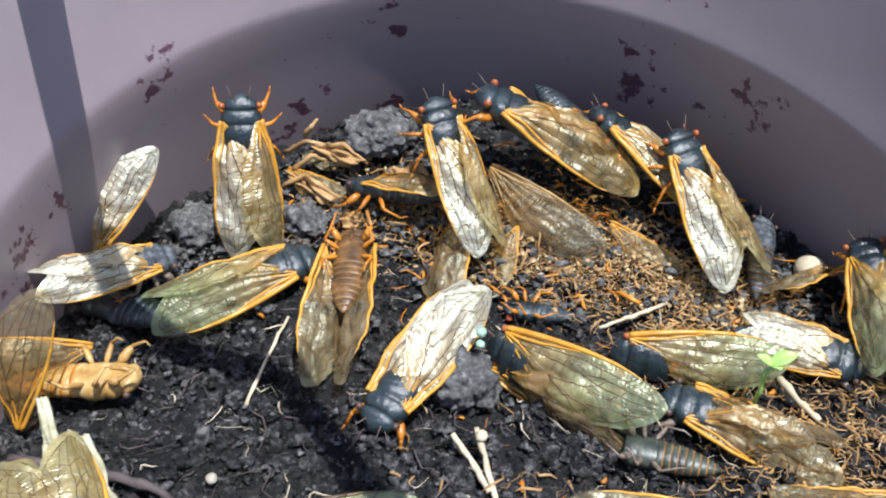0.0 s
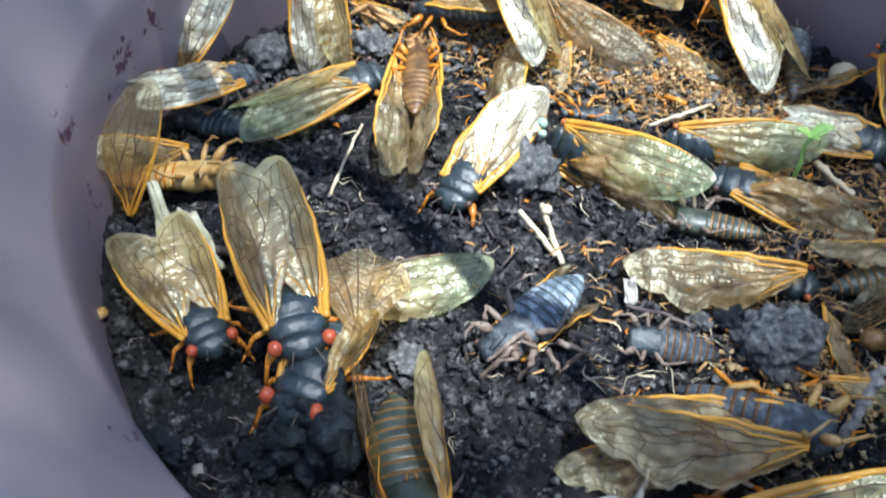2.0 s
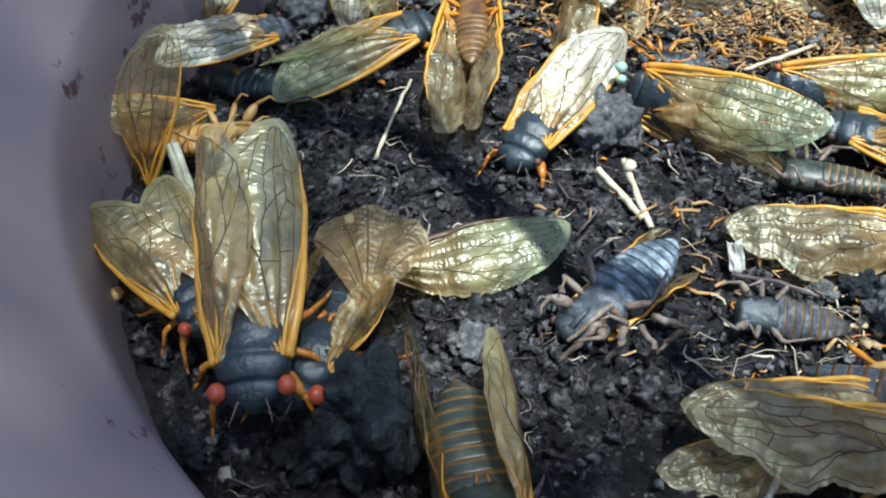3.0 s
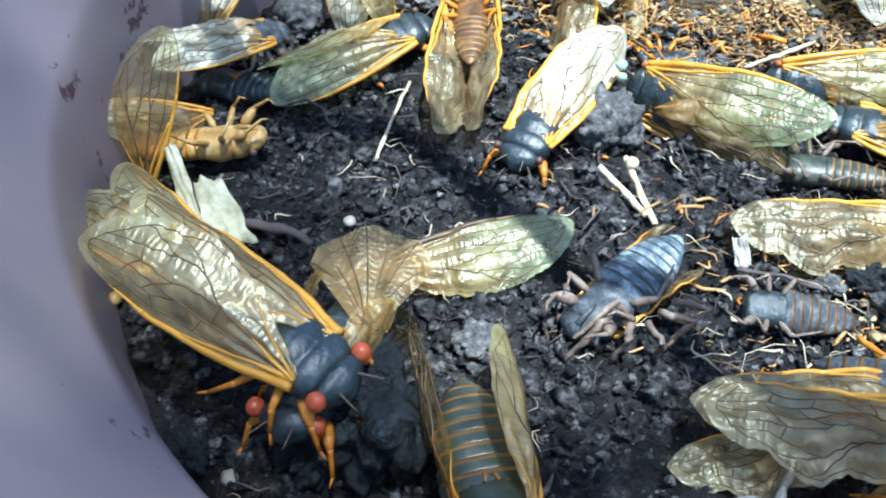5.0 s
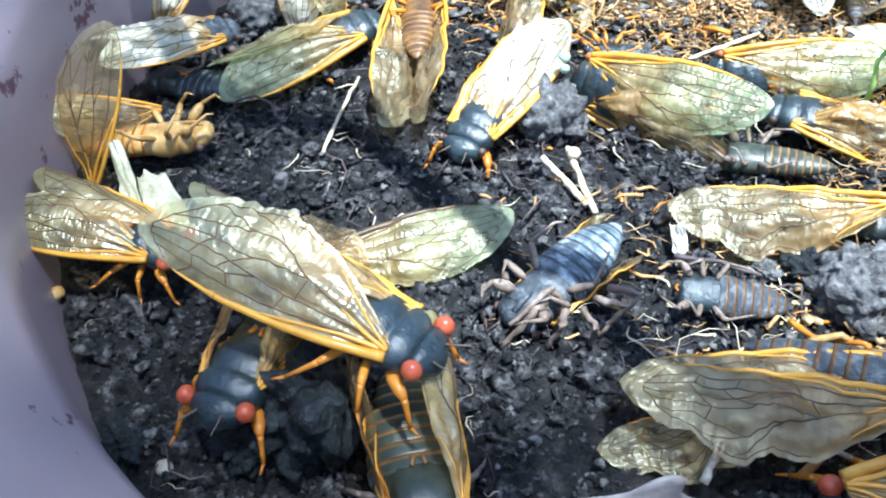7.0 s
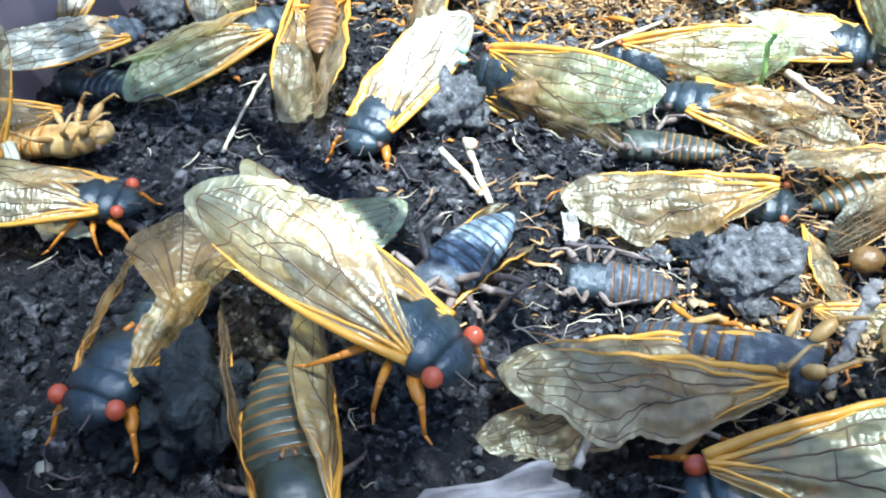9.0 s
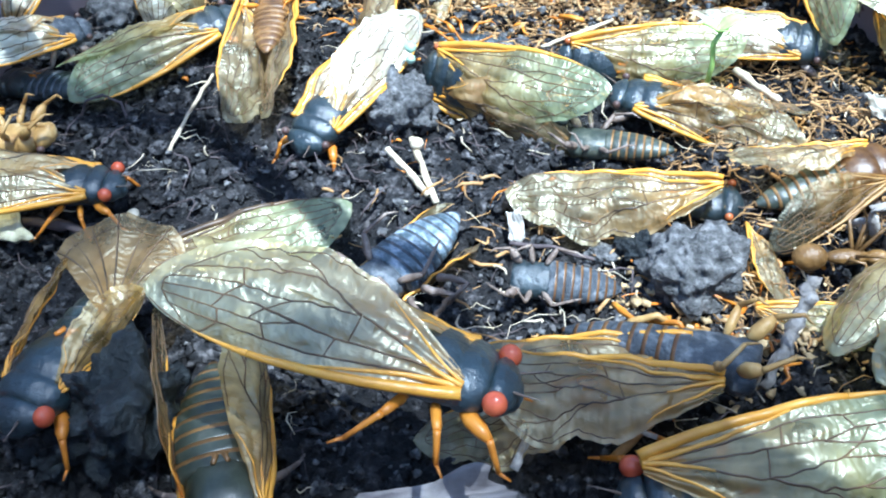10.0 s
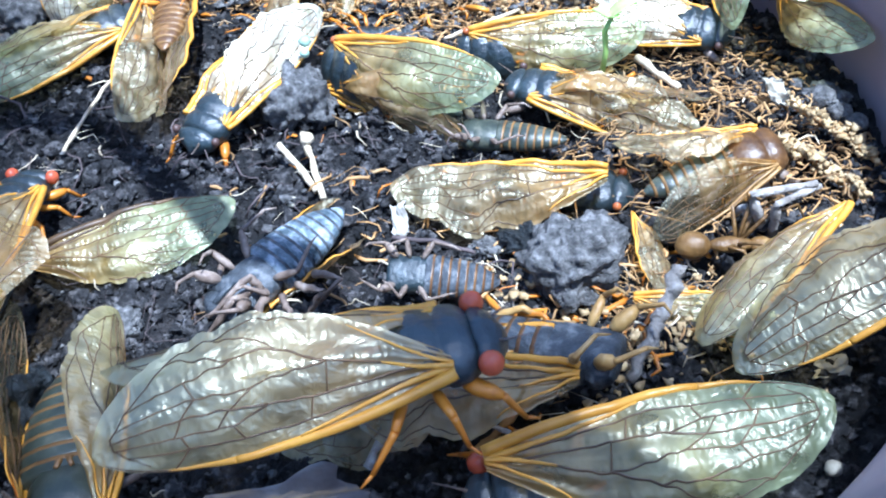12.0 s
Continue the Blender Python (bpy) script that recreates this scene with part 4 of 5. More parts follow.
# ---- the crawling cicadas ----
CRAWLER = cicada("live black cicada with red eyes and orange-veined wings, crawling", (0, 0.1, 0.02), (-0.04, 0.1, 0.02), 0, 1.0, left=(5, 40, 3), right=(6, 54, 2), at=Matrix.Identity(4))
FOLLOWER = cicada("live black cicada with amber wings beside the tub wall", (0, 0.1, 0.02), (-0.04, 0.1, 0.02), 0, 0.95, left=(10, 36, 4), right=(12, 36, 4), at=Matrix.Identity(4))
CRAWL = [
    (0.0, (-0.0597, 0.0670, 0.0130), (-0.0723, 0.0889, 0.0104), 0),
    (0.6, (-0.0550, 0.0683, 0.0150), (-0.0682, 0.0933, 0.0130), 0),
    (1.0, (-0.0496, 0.0760, 0.0172), (-0.0621, 0.1012, 0.0182), 0),
    (1.2, (-0.0437, 0.0764, 0.0192), (-0.0566, 0.1054, 0.0208), 0),
    (1.5, (-0.0478, 0.0771, 0.0233), (-0.0576, 0.1206, 0.0120), 1),
    (2.0, (-0.0386, 0.0705, 0.0146), (-0.0530, 0.1131, 0.0243), -4),
    (2.5, (-0.0509, 0.0596, 0.0134), (-0.0617, 0.1001, 0.0285), -2),
    (3.0, (-0.0510, 0.0587, 0.0136), (-0.0554, 0.0986, 0.0306), 1),
    (4.8, (-0.0394, 0.0586, 0.0140), (-0.0737, 0.0852, 0.0269), 4),
    (5.4, (-0.0325, 0.0650, 0.0173), (-0.0737, 0.0833, 0.0260), 1),
    (5.7, (-0.0286, 0.0663, 0.0187), (-0.0715, 0.0796, 0.0274), -2),
    (6.0, (-0.0288, 0.0638, 0.0179), (-0.0702, 0.0813, 0.0266), -2),
    (7.0, (-0.0157, 0.0594, 0.0169), (-0.0547, 0.0793, 0.0283), -7),
    (8.8, (0.0024, 0.0566, 0.0140), (-0.0310, 0.0838, 0.0273), -7),
    (9.5, (0.0107, 0.0510, 0.0167), (-0.0274, 0.0715, 0.0288), -15),
    (10.5, (0.0265, 0.0454, 0.0216), (-0.0179, 0.0571, 0.0273), -13),
    (11.3, (0.0340, 0.0459, 0.0150), (-0.0112, 0.0564, 0.0209), -3),
    (12.0, (0.0364, 0.0494, 0.0231), (-0.0102, 0.0426, 0.0213), 0),
]
STUNTED = [(t, (-0.0478 + x, 0.0560 + y, 0.0100), (-0.0320 + x, 0.0932 + y, 0.0115), 0) for t, x, y in ((0.0, 0.0, 0.0), (1.0, 0.002, -0.002), (1.5, 0.006, 0.004), (2.0, 0.006, 0.005), (2.6, 0.0, 0.007), (3.2, -0.001, 0.006), (4.8, -0.001, 0.001), (12.0, -0.001, 0.001))]
FOLLOW = [
    (0.0, (-0.0560, 0.0800, 0.0074), (-0.0770, 0.1110, 0.0103), 0),
    (1.5, (-0.0548, 0.0777, 0.0080), (-0.0762, 0.1120, 0.0105), 0),
    (2.0, (-0.0568, 0.0780, 0.0080), (-0.0775, 0.1110, 0.0105), 0),
    (3.2, (-0.0630, 0.0800, 0.0078), (-0.0830, 0.1080, 0.0102), 0),
    (5.0, (-0.0635, 0.0890, 0.0080), (-0.0880, 0.1110, 0.0104), 0),
    (7.2, (-0.0590, 0.0955, 0.0085), (-0.0900, 0.1075, 0.0108), 0),
    (9.5, (-0.0486, 0.1101, 0.0092), (-0.0791, 0.1130, 0.0106), 0),
    (10.5, (-0.0415, 0.1128, 0.0098), (-0.0720, 0.1120, 0.0106), 0),
    (11.3, (-0.0425, 0.1129, 0.0098), (-0.0650, 0.0990, 0.0100), 0),
    (12.0, (-0.0393, 0.1140, 0.0100), (-0.0480, 0.0850, 0.0092), 0),
]


LEAF_PALE = surface("pale_scrap", [(0.3, (0.30, 0.27, 0.22)), (0.7, (0.56, 0.53, 0.46))], 300, 0.55, 0.6, 0.0003)
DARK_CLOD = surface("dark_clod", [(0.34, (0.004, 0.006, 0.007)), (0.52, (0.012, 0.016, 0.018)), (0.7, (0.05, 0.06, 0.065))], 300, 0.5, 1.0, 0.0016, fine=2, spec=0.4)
GOLD = surface("golden_floret", [(0.3, (0.28, 0.18, 0.075)), (0.55, (0.48, 0.35, 0.17)), (0.75, (0.70, 0.57, 0.36))], 400, 0.7, 0.4, 0.0002, by_island=0.3)
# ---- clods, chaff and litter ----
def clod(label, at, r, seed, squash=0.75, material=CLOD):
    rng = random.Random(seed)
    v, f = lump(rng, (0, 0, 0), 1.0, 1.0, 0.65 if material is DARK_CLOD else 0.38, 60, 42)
    v = [tuple(Vector(p) * r * (1 + 0.10 * noise.noise(Vector(p) * 4) + 0.07 * noise.noise(Vector(p) * 9) - 0.06 * abs(noise.noise(Vector(p) * 17)) + 0.06 * noise.noise(Vector(p) * 34))) for p in v]
    v = [(x, y, z * squash) for x, y, z in v]
    ob = tagged(new("soil_clod", mesh_of("soil_clod", v, f, material)), label, "clod", "soil clods")
    ob.location = at
    return ob


clod("large grey gritty clod of dry soil", (0.0500, 0.0832, 0.0028), 0.0074, 1, 0.85)
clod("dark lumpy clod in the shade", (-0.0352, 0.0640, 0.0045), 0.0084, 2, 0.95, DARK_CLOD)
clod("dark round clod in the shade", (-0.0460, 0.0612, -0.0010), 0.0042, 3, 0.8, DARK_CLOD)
clod("hollow dark clod with a crumbly top", (0.0047, 0.1317, 0.0079), 0.0066, 4, 0.9)
clod("pale crumbly clod on top of the heap", (-0.0159, 0.1988, 0.0266), 0.0075, 5)
clod("crumbly clod beside the upright cicada", (-0.0606, 0.1811, 0.0107), 0.0065, 6)
clod("small grey stone chip on the soil", (0.0369, 0.0910, 0.0005), 0.0026, 7, 0.5)
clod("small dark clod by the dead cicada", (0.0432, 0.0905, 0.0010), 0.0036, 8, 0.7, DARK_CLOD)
clod("small dark clod on open soil", (-0.0219, 0.0828, -0.0003), 0.0034, 9, 0.7)
clod("dark clod at the foot of the heap", (-0.0334, 0.1782, 0.0147), 0.0050, 10)
clod("grey pebble by the tub wall", (0.1003, 0.1164, 0.0043), 0.0036, 11, 0.6)
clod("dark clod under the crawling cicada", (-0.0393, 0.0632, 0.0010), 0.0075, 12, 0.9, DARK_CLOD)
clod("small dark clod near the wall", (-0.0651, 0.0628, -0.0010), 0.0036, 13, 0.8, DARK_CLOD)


def stick(name, label, category, points, r0, r1, material, bend=0.0004, seed=0):
    """A straw, twig or root through the given points."""
    rng = random.Random(seed)
    pts = [Vector(p) for p in points]
    fine = []
    for a, b in zip(pts, pts[1:]):
        for k in range(5):
            fine.append(a.lerp(b, k / 5) + Vector([bend * (rng.random() - 0.5) for _ in range(3)]))
    fine.append(pts[-1])
    radii = [(r0 + (r1 - r0) * k / (len(fine) - 1)) * (0.75 + 0.5 * rng.random()) for k in range(len(fine))]
    v, f = tube(fine, radii, 9)
    return tagged(new(name, mesh_of(name, v, f, material)), label, category)


stick("straw", "pale broken straw lying on soil", "straw", [(0.0020, 0.1187, 0.0067), (0.0053, 0.1140, 0.0051), (0.0089, 0.1071, 0.0041)], 0.0007, 0.0006, STRAW, 0.0003, 1)
stick("straw", "pale straw with a cup-shaped end", "straw", [(0.0065, 0.1187, 0.0087), (0.0080, 0.1140, 0.0061), (0.0101, 0.1049, 0.0038)], 0.0006, 0.0005, STRAW, 0.0003, 2)
stick("twig", "grey peeling twig standing on the soil", "twig", [(0.0532, 0.0586, 0.0020), (0.0572, 0.0627, 0.0060), (0.0595, 0.0658, 0.0090), (0.0614, 0.0681, 0.0130)], 0.0008, 0.0010, TWIG, 0.0010, 3)
stick("root", "dark root beside the pale flake", "root", [(-0.0838, 0.1135, 0.0059), (-0.0663, 0.1111, 0.0046), (-0.0554, 0.1082, 0.0042), (-0.0514, 0.1065, 0.0020)], 0.0012, 0.0008, DARK_ROOT, 0.0004, 4)
stick("stalk", "thin grey stalk arching over a dead leaf", "stalk", [(0.0174, 0.0496, 0.0010), (0.0202, 0.0535, 0.0040), (0.0255, 0.0544, 0.0060), (0.0310, 0.0522, 0.0060), (0.0360, 0.0497, 0.0050)], 0.0006, 0.0003, TWIG, 0.0003, 5)
stick("straw", "thin straw on the bare soil", "straw", [(-0.0406, 0.1275, 0.0053), (-0.0382, 0.1381, 0.0068), (-0.0346, 0.1511, 0.0081)], 0.0004, 0.0003, STRAW, 0.0004, 6)
stick("straw", "short brown straw before the dead cicada", "straw", [(0.0310, 0.0514, -0.0010), (0.0357, 0.0543, 0.0010), (0.0392, 0.0567, 0.0030)], 0.0007, 0.0006, CHAFF, 0.0003, 7)
stick("straw", "pale straw among the dead wings", "straw", [(0.0703, 0.1330, 0.0075), (0.0727, 0.1270, 0.0072), (0.0758, 0.1229, 0.0060)], 0.0008, 0.0006, STRAW, 0.0003, 8)
stick("twig", "short twig across the heap", "twig", [(0.0502, 0.1536, 0.0103), (0.0419, 0.1494, 0.0099), (0.0341, 0.1461, 0.0096)], 0.0005, 0.0004, STRAW, 0.0004, 9)
stick("root", "thin curved root by the black body", "root", [(-0.0615, 0.1437, 0.0056), (-0.0598, 0.1441, 0.0087), (-0.0560, 0.1441, 0.0097), (-0.0527, 0.1436, 0.0078), (-0.0516, 0.1413, 0.0057)], 0.0003, 0.0003, DARK_ROOT, 0.0001, 10)
stick("straw", "dark stem under the headless thorax", "straw", [(0.0217, 0.0930, 0.0030), (0.0287, 0.0902, 0.0036), (0.0347, 0.0878, 0.0023)], 0.0004, 0.0003, DARK_ROOT, 0.0002, 11)


def pebble(name, label, category, at, r, material, seed, squash=0.85):
    v, f = lump(random.Random(seed), (0, 0, 0), r, squash, 0.15, 14, 10)
    ob = tagged(new(name, mesh_of(name, v, f, material)), label, category)
    ob.location = at
    return ob


for k, (spot, r) in enumerate([((-0.0848, 0.0945, 0.0022), 0.0016), ((-0.0446, 0.1106, 0.0036), 0.0014), ((0.0045, 0.1060, 0.0030), 0.0013), ((-0.0586, 0.0592, -0.0020), 0.0016), ((0.0749, 0.0434, -0.0010), 0.0013), ((-0.0423, 0.1553, 0.0073), 0.0010)]):
    pebble("seed", "small amber seed by the tub wall" if k == 0 else "small pale seed lying on the soil", "seed", spot, r * 0.85, TAN if k == 0 else SEED, 30 + k)
pebble("pellet", "pale green pellet on a clod", "pellet", (0.0078, 0.1367, 0.0174), 0.0012, MINT, 41)
pebble("pellet", "pale green pellet on a clod", "pellet", (0.0076, 0.1343, 0.0162), 0.0010, MINT, 42)
pebble("seed", "large cream seed in a curled wing", "seed", (0.0856, 0.1651, 0.0105), 0.0034, STRAW, 43)
pebble("seed", "round cup-shaped husk on a straw", "seed", (0.0075, 0.1170, 0.0085), 0.0013, STRAW, 44)


def flat_piece(name, label, category, corners, thick, material, rough, seed):
    """A flake or leaf scrap through four corners, warped, with thickness and a ragged outline."""
    a, b, c, d = (Vector(p) for p in corners)
    n = 14
    top, verts, faces = {}, [], []
    up = (b - a).cross(d - a).normalized()
    up = up if up.z > 0 else -up
    for side in (0, 1):
        for i in range(n + 1):
            for j in range(n + 1):
                u, w = i / n, j / n
                u2 = u + (0.10 * noise.noise((seed, w * 5, 0)) if i in (0, n) else 0)
                w2 = w + (0.10 * noise.noise((seed + 9, u * 5, 0)) if j in (0, n) else 0)
                p = a.lerp(b, u2).lerp(d.lerp(c, u2), w2)
                p = p + up * (rough * noise.noise((u * 3 + seed, w * 3, 0)) + 0.3 * rough * noise.noise((u * 11, w * 11, seed)) + side * thick)
                top[side, i, j] = len(verts)
                verts.append(p)
    for i in range(n):
        for j in range(n):
            faces.append((top[0, i, j], top[0, i, j + 1], top[0, i + 1, j + 1], top[0, i + 1, j]))
            faces.append((top[1, i, j], top[1, i + 1, j], top[1, i + 1, j + 1], top[1, i, j + 1]))
    for k in range(n):
        for q in (((k, 0), (k + 1, 0)), ((k + 1, n), (k, n)), ((0, k + 1), (0, k)), ((n, k), (n, k + 1))):
            faces.append((top[0, q[0][0], q[0][1]], top[0, q[1][0], q[1][1]], top[1, q[1][0], q[1][1]], top[1, q[0][0], q[0][1]]))
    return tagged(new(name, mesh_of(name, verts, faces, material)), label, category)


flat_piece("bark_flake", "pale yellowish flaking strip of bark", "bark", [(-0.0782, 0.12, 0.0155), (-0.0756, 0.1197, 0.0158), (-0.0697, 0.1071, 0.0065), (-0.0739, 0.1078, 0.006)], 0.0008, FLAKE, 0.001, 1.5)
flat_piece("bark_flake", "pale yellowish flaking scrap of bark", "bark", [(-0.0724, 0.1143, 0.0115), (-0.0674, 0.1153, 0.0115), (-0.0608, 0.1044, 0.005), (-0.0701, 0.1042, 0.005)], 0.001, FLAKE, 0.0014, 4.5)
flat_piece("dry_leaf", "grey dried leaf scrap with a thin stalk", "leaf", [(-0.0076, 0.0465, 0.0000), (0.0128, 0.0480, 0.0050), (0.0183, 0.0458, 0.0000), (0.0004, 0.0407, 0.0000)], 0.0004, LEAF_DRY, 0.003, 2.5)
flat_piece("dry_leaf", "small white torn scrap of wing", "scrap", [(0.0219, 0.0989, 0.0049), (0.0243, 0.0986, 0.0058), (0.0245, 0.0946, 0.0022), (0.0219, 0.0945, 0.0022)], 0.0003, LEAF_PALE, 0.0012, 3.5)
flat_piece("dry_leaf", "white dry scrap beside the tub wall", "scrap", [(0.0894, 0.1186, 0.0085), (0.0927, 0.1179, 0.0084), (0.0933, 0.1139, 0.0050), (0.0905, 0.1160, 0.0052)], 0.0003, SEED, 0.0012, 6.5)
flat_piece("dry_leaf", "pale scrap of leaf by the front wall", "scrap", [(0.0783, 0.0598, 0.0000), (0.0829, 0.0607, 0.0000), (0.0826, 0.0575, -0.0010), (0.0777, 0.0577, -0.0010)], 0.0003, SEED, 0.0012, 7.5)


def sprout():
    ob = thing("sprout", "small bright green seedling with curled leaves", "seedling", Matrix.Translation((0.0616, 0.1232, 0.0111)))
    v, f = tube([(0, 0, 0), (0.0006, 0.0, 0.004), (0.0004, 0.0002, 0.008), (0.0016, 0, 0.0105)], [0.0005, 0.0005, 0.0005, 0.0004], 7)
    part("stem", mesh_of("stem", v, f, SPROUT), ob)
    for turn, size in ((0.2, 1.0), (2.6, 0.65), (-1.0, 0.45)):
        verts, faces = [], []
        for k in range(9):
            u = k / 8
            half = 0.0015 * math.sin(math.pi * min(1.0, 0.12 + u * 0.88)) + 0.0001
            for q in (-1, -0.5, 0, 0.5, 1):
                verts.append((0.0052 * u * size, half * q * size, (0.0011 * math.sin(2.6 * u) + 0.0007 * abs(q) ** 2 * (1 - u * 0.5)) * size))
        for k in range(8):
            faces += [(k * 5 + q, (k + 1) * 5 + q, (k + 1) * 5 + q + 1, k * 5 + q + 1) for q in range(4)]
        leaf = part("leaf", mesh_of("leaf", verts, faces, SPROUT), ob, "", Matrix.Translation((0.0012, 0, 0.0104)) @ Matrix.Rotation(turn, 4, "Z") @ Matrix.Rotation(-0.25, 4, "Y"))
        thick = leaf.modifiers.new("thick", "SOLIDIFY")
        thick.thickness = 0.00025


sprout()


def attach(ob, parent):
    """Makes a part, built in its place, move with its thing."""
    ob.parent = parent
    ob.matrix_parent_inverse = parent.matrix_basis.inverted()


for wing, owner in [(FLAT_WING, FLAT)] + [(w, OPEN) for w in OPEN_WINGS] + [(w, LEANING) for w in LEAN_WINGS] + [(w, PALE) for w in RAISED] + [(w, ON_SIDE) for w in SIDE_WINGS]:
    wing.name = "forewing"
    del wing["category"]
    attach(wing, owner)
# dry legs of the cicada that lies on its back
for k, (a, m, b) in enumerate([((0.0015, 0.0817, 0.0046), (0.0005, 0.0825, 0.0077), (-0.0066, 0.0789, 0.0034)), ((0.0050, 0.0802, 0.0045), (0.0065, 0.0755, 0.0051), (0.0058, 0.0768, 0.0002)), ((0.0069, 0.0823, 0.0047), (0.0115, 0.0776, 0.0073), (0.0083, 0.0791, 0.0014)), ((-0.0003, 0.0835, 0.0038), (-0.0029, 0.0789, 0.0054), (-0.0080, 0.0781, -0.0007)), ((0.0097, 0.0843, 0.0049), (0.0139, 0.0807, 0.0065), (0.0073, 0.0784, 0.0003)), ((0.0024, 0.0805, 0.0045), (0.0014, 0.0761, 0.0052), (-0.0009, 0.0773, -0.0008)), ((-0.0064, 0.0926, 0.0019), (-0.0070, 0.0865, 0.0011), (-0.0080, 0.0828, -0.0003))]):
    attach(stick("leg", "dry grey-brown bent leg", "", [a, m, b], 0.0007, 0.0004, BROWN_LEG, 0.0006, 60 + k), ON_BACK)
for k, (a, m, b) in enumerate([((0.0361, 0.0693, 0.0060), (0.0401, 0.0685, 0.0080), (0.0451, 0.0673, 0.0040)), ((0.0398, 0.0694, 0.0060), (0.0428, 0.0665, 0.0080), (0.0458, 0.0637, 0.0030)), ((0.0427, 0.0677, 0.0050), (0.0465, 0.0653, 0.0070), (0.0497, 0.0631, 0.0020)), ((0.0355, 0.0754, 0.0041), (0.0374, 0.0697, 0.0060), (0.0423, 0.0686, 0.0030)), ((0.0444, 0.0653, 0.0050), (0.0489, 0.0649, 0.0060), (0.0533, 0.0636, 0.0010))]):
    attach(stick("leg", "", "", [a, m, b], 0.0006, 0.0003, ORANGE if k % 2 else TAN, 0.0001, 70 + k), ON_SIDE)
for k, (a, m, b) in enumerate([((-0.0409, 0.2022, 0.0185), (-0.0342, 0.1989, 0.0241), (-0.0262, 0.1975, 0.0229)), ((-0.0377, 0.1941, 0.0187), (-0.0330, 0.1942, 0.0228), (-0.0290, 0.1946, 0.0209)), ((-0.0319, 0.1972, 0.0235), (-0.0242, 0.1932, 0.0268), (-0.0186, 0.1896, 0.0234)), ((-0.0355, 0.2034, 0.0229), (-0.0336, 0.2019, 0.0264), (-0.0318, 0.2030, 0.0279)), ((-0.0402, 0.1898, 0.0165), (-0.0342, 0.1898, 0.0199), (-0.0254, 0.1836, 0.0175))]):
    stick("twig", "thin orange-brown twig in the tangle on the heap", "twig", [a, m, b], 0.0007, 0.0004, CHAFF, 0.0004, 80 + k)


def husk():
    """The brown shell of a beetle-like insect with thin legs."""
    ob = thing("insect_husk", "glossy brown insect husk with thin bent legs", "insect", Matrix.Translation((0.0735, 0.0829, 0.0022)) @ Matrix.Rotation(radians(-8), 4, "Z"))
    for name, c, r in (("abdomen", (-0.0055, 0, 0), (0.0027, 0.0023, 0.0022)), ("thorax", (0.0002, 0, 0.0), (0.0034, 0.0015, 0.0012)), ("head", (0.0047, 0, -0.0002), (0.0020, 0.0015, 0.0012))):
        v, f = ball(c, r, 16, 10)
        part(name, mesh_of(name, v, f, SHELL), ob)
    for k, (x, y, z) in enumerate(((0.004, 0.004, 0.006), (0.006, 0.006, 0.004), (0.001, 0.006, 0.005), (0.003, -0.005, 0.004), (-0.001, -0.005, 0.003), (0.008, 0.003, 0.005))):
        v, f = tube([(0.001, 0, 0), (x * 0.7, y * 0.7, z * 0.8), (x + 0.002, y, z), (x + 0.0035, y, z - 0.003)], [0.0004, 0.0003, 0.00025, 0.00015], 6)
        part("leg", mesh_of("leg", v, f, SHELL), ob)
    return ob


HUSK = husk()
for k, (a, m, b) in enumerate([((0.0796, 0.0858, 0.0020), (0.0766, 0.0848, 0.0099), (0.0872, 0.0867, 0.0091)), ((0.0808, 0.0848, 0.0019), (0.0801, 0.0833, 0.0088), (0.0880, 0.0870, 0.0082)), ((0.0781, 0.0867, 0.0021), (0.0762, 0.0858, 0.0070), (0.0758, 0.0885, 0.0034))]):
    attach(stick("leg", "long bent grey leg", "", [a, m, b], 0.0008, 0.0005, TWIG, 0.0002, 90 + k), HUSK)


def flower_spike(label, points, seed):
    """A dried catkin: a stem thick with small golden florets."""
    rng = random.Random(seed)
    pts = [Vector(p) for p in points]
    ob = thing("flower_spike", label, "dried flower", Matrix.Translation(pts[0]))
    pts = [p - pts[0] for p in pts]
    part("stem", mesh_of("stem", *tube(pts, 0.0005, 6), CHAFF), ob)
    pieces = []
    for a, b in zip(pts, pts[1:]):
        n = max(3, int((b - a).length / 0.00016))
        for k in range(n):
            o = a.lerp(b, (k + rng.random()) / n) + Vector((rng.gauss(0, 0.00075), rng.gauss(0, 0.00075), abs(rng.gauss(0, 0.0007))))
            pieces.append(lump(rng, o, 0.0003 + 0.0006 * rng.random() ** 2, 0.8, 1.4, 6, 4))
    v, f = joined(pieces)
    tagged(part("floret", mesh_of("floret", v, f, GOLD), ob, "golden crumbly florets"), kind="stuff")


flower_spike("golden dried flower spike lying along the tub wall", [(0.0922, 0.1129, 0.0069), (0.0949, 0.1103, 0.0055), (0.0981, 0.1077, 0.0041), (0.1004, 0.1040, 0.0036), (0.1023, 0.0986, 0.0028)], 101)
flower_spike("golden dried flower spike across the soil by the wall", [(0.0832, 0.1026, 0.0054), (0.0875, 0.1027, 0.0054), (0.0909, 0.1011, 0.0042), (0.0938, 0.0982, 0.0037)], 102)
flower_spike("broken golden flower spike on dark crumbs", [(0.0930, 0.0981, 0.0027), (0.0955, 0.0953, 0.0023), (0.0976, 0.0904, 0.0026)], 103)
for k, (spot, r) in enumerate([((0.0994, 0.1156, 0.0052), 0.0030), ((0.1014, 0.1125, 0.0038), 0.0026), ((0.1032, 0.1091, 0.0033), 0.0024), ((0.0969, 0.1213, 0.0047), 0.0018)]):
    pebble("stone", "small grey stone lying by the tub wall", "stone", spot, r * 0.85, CLOD, 110 + k)
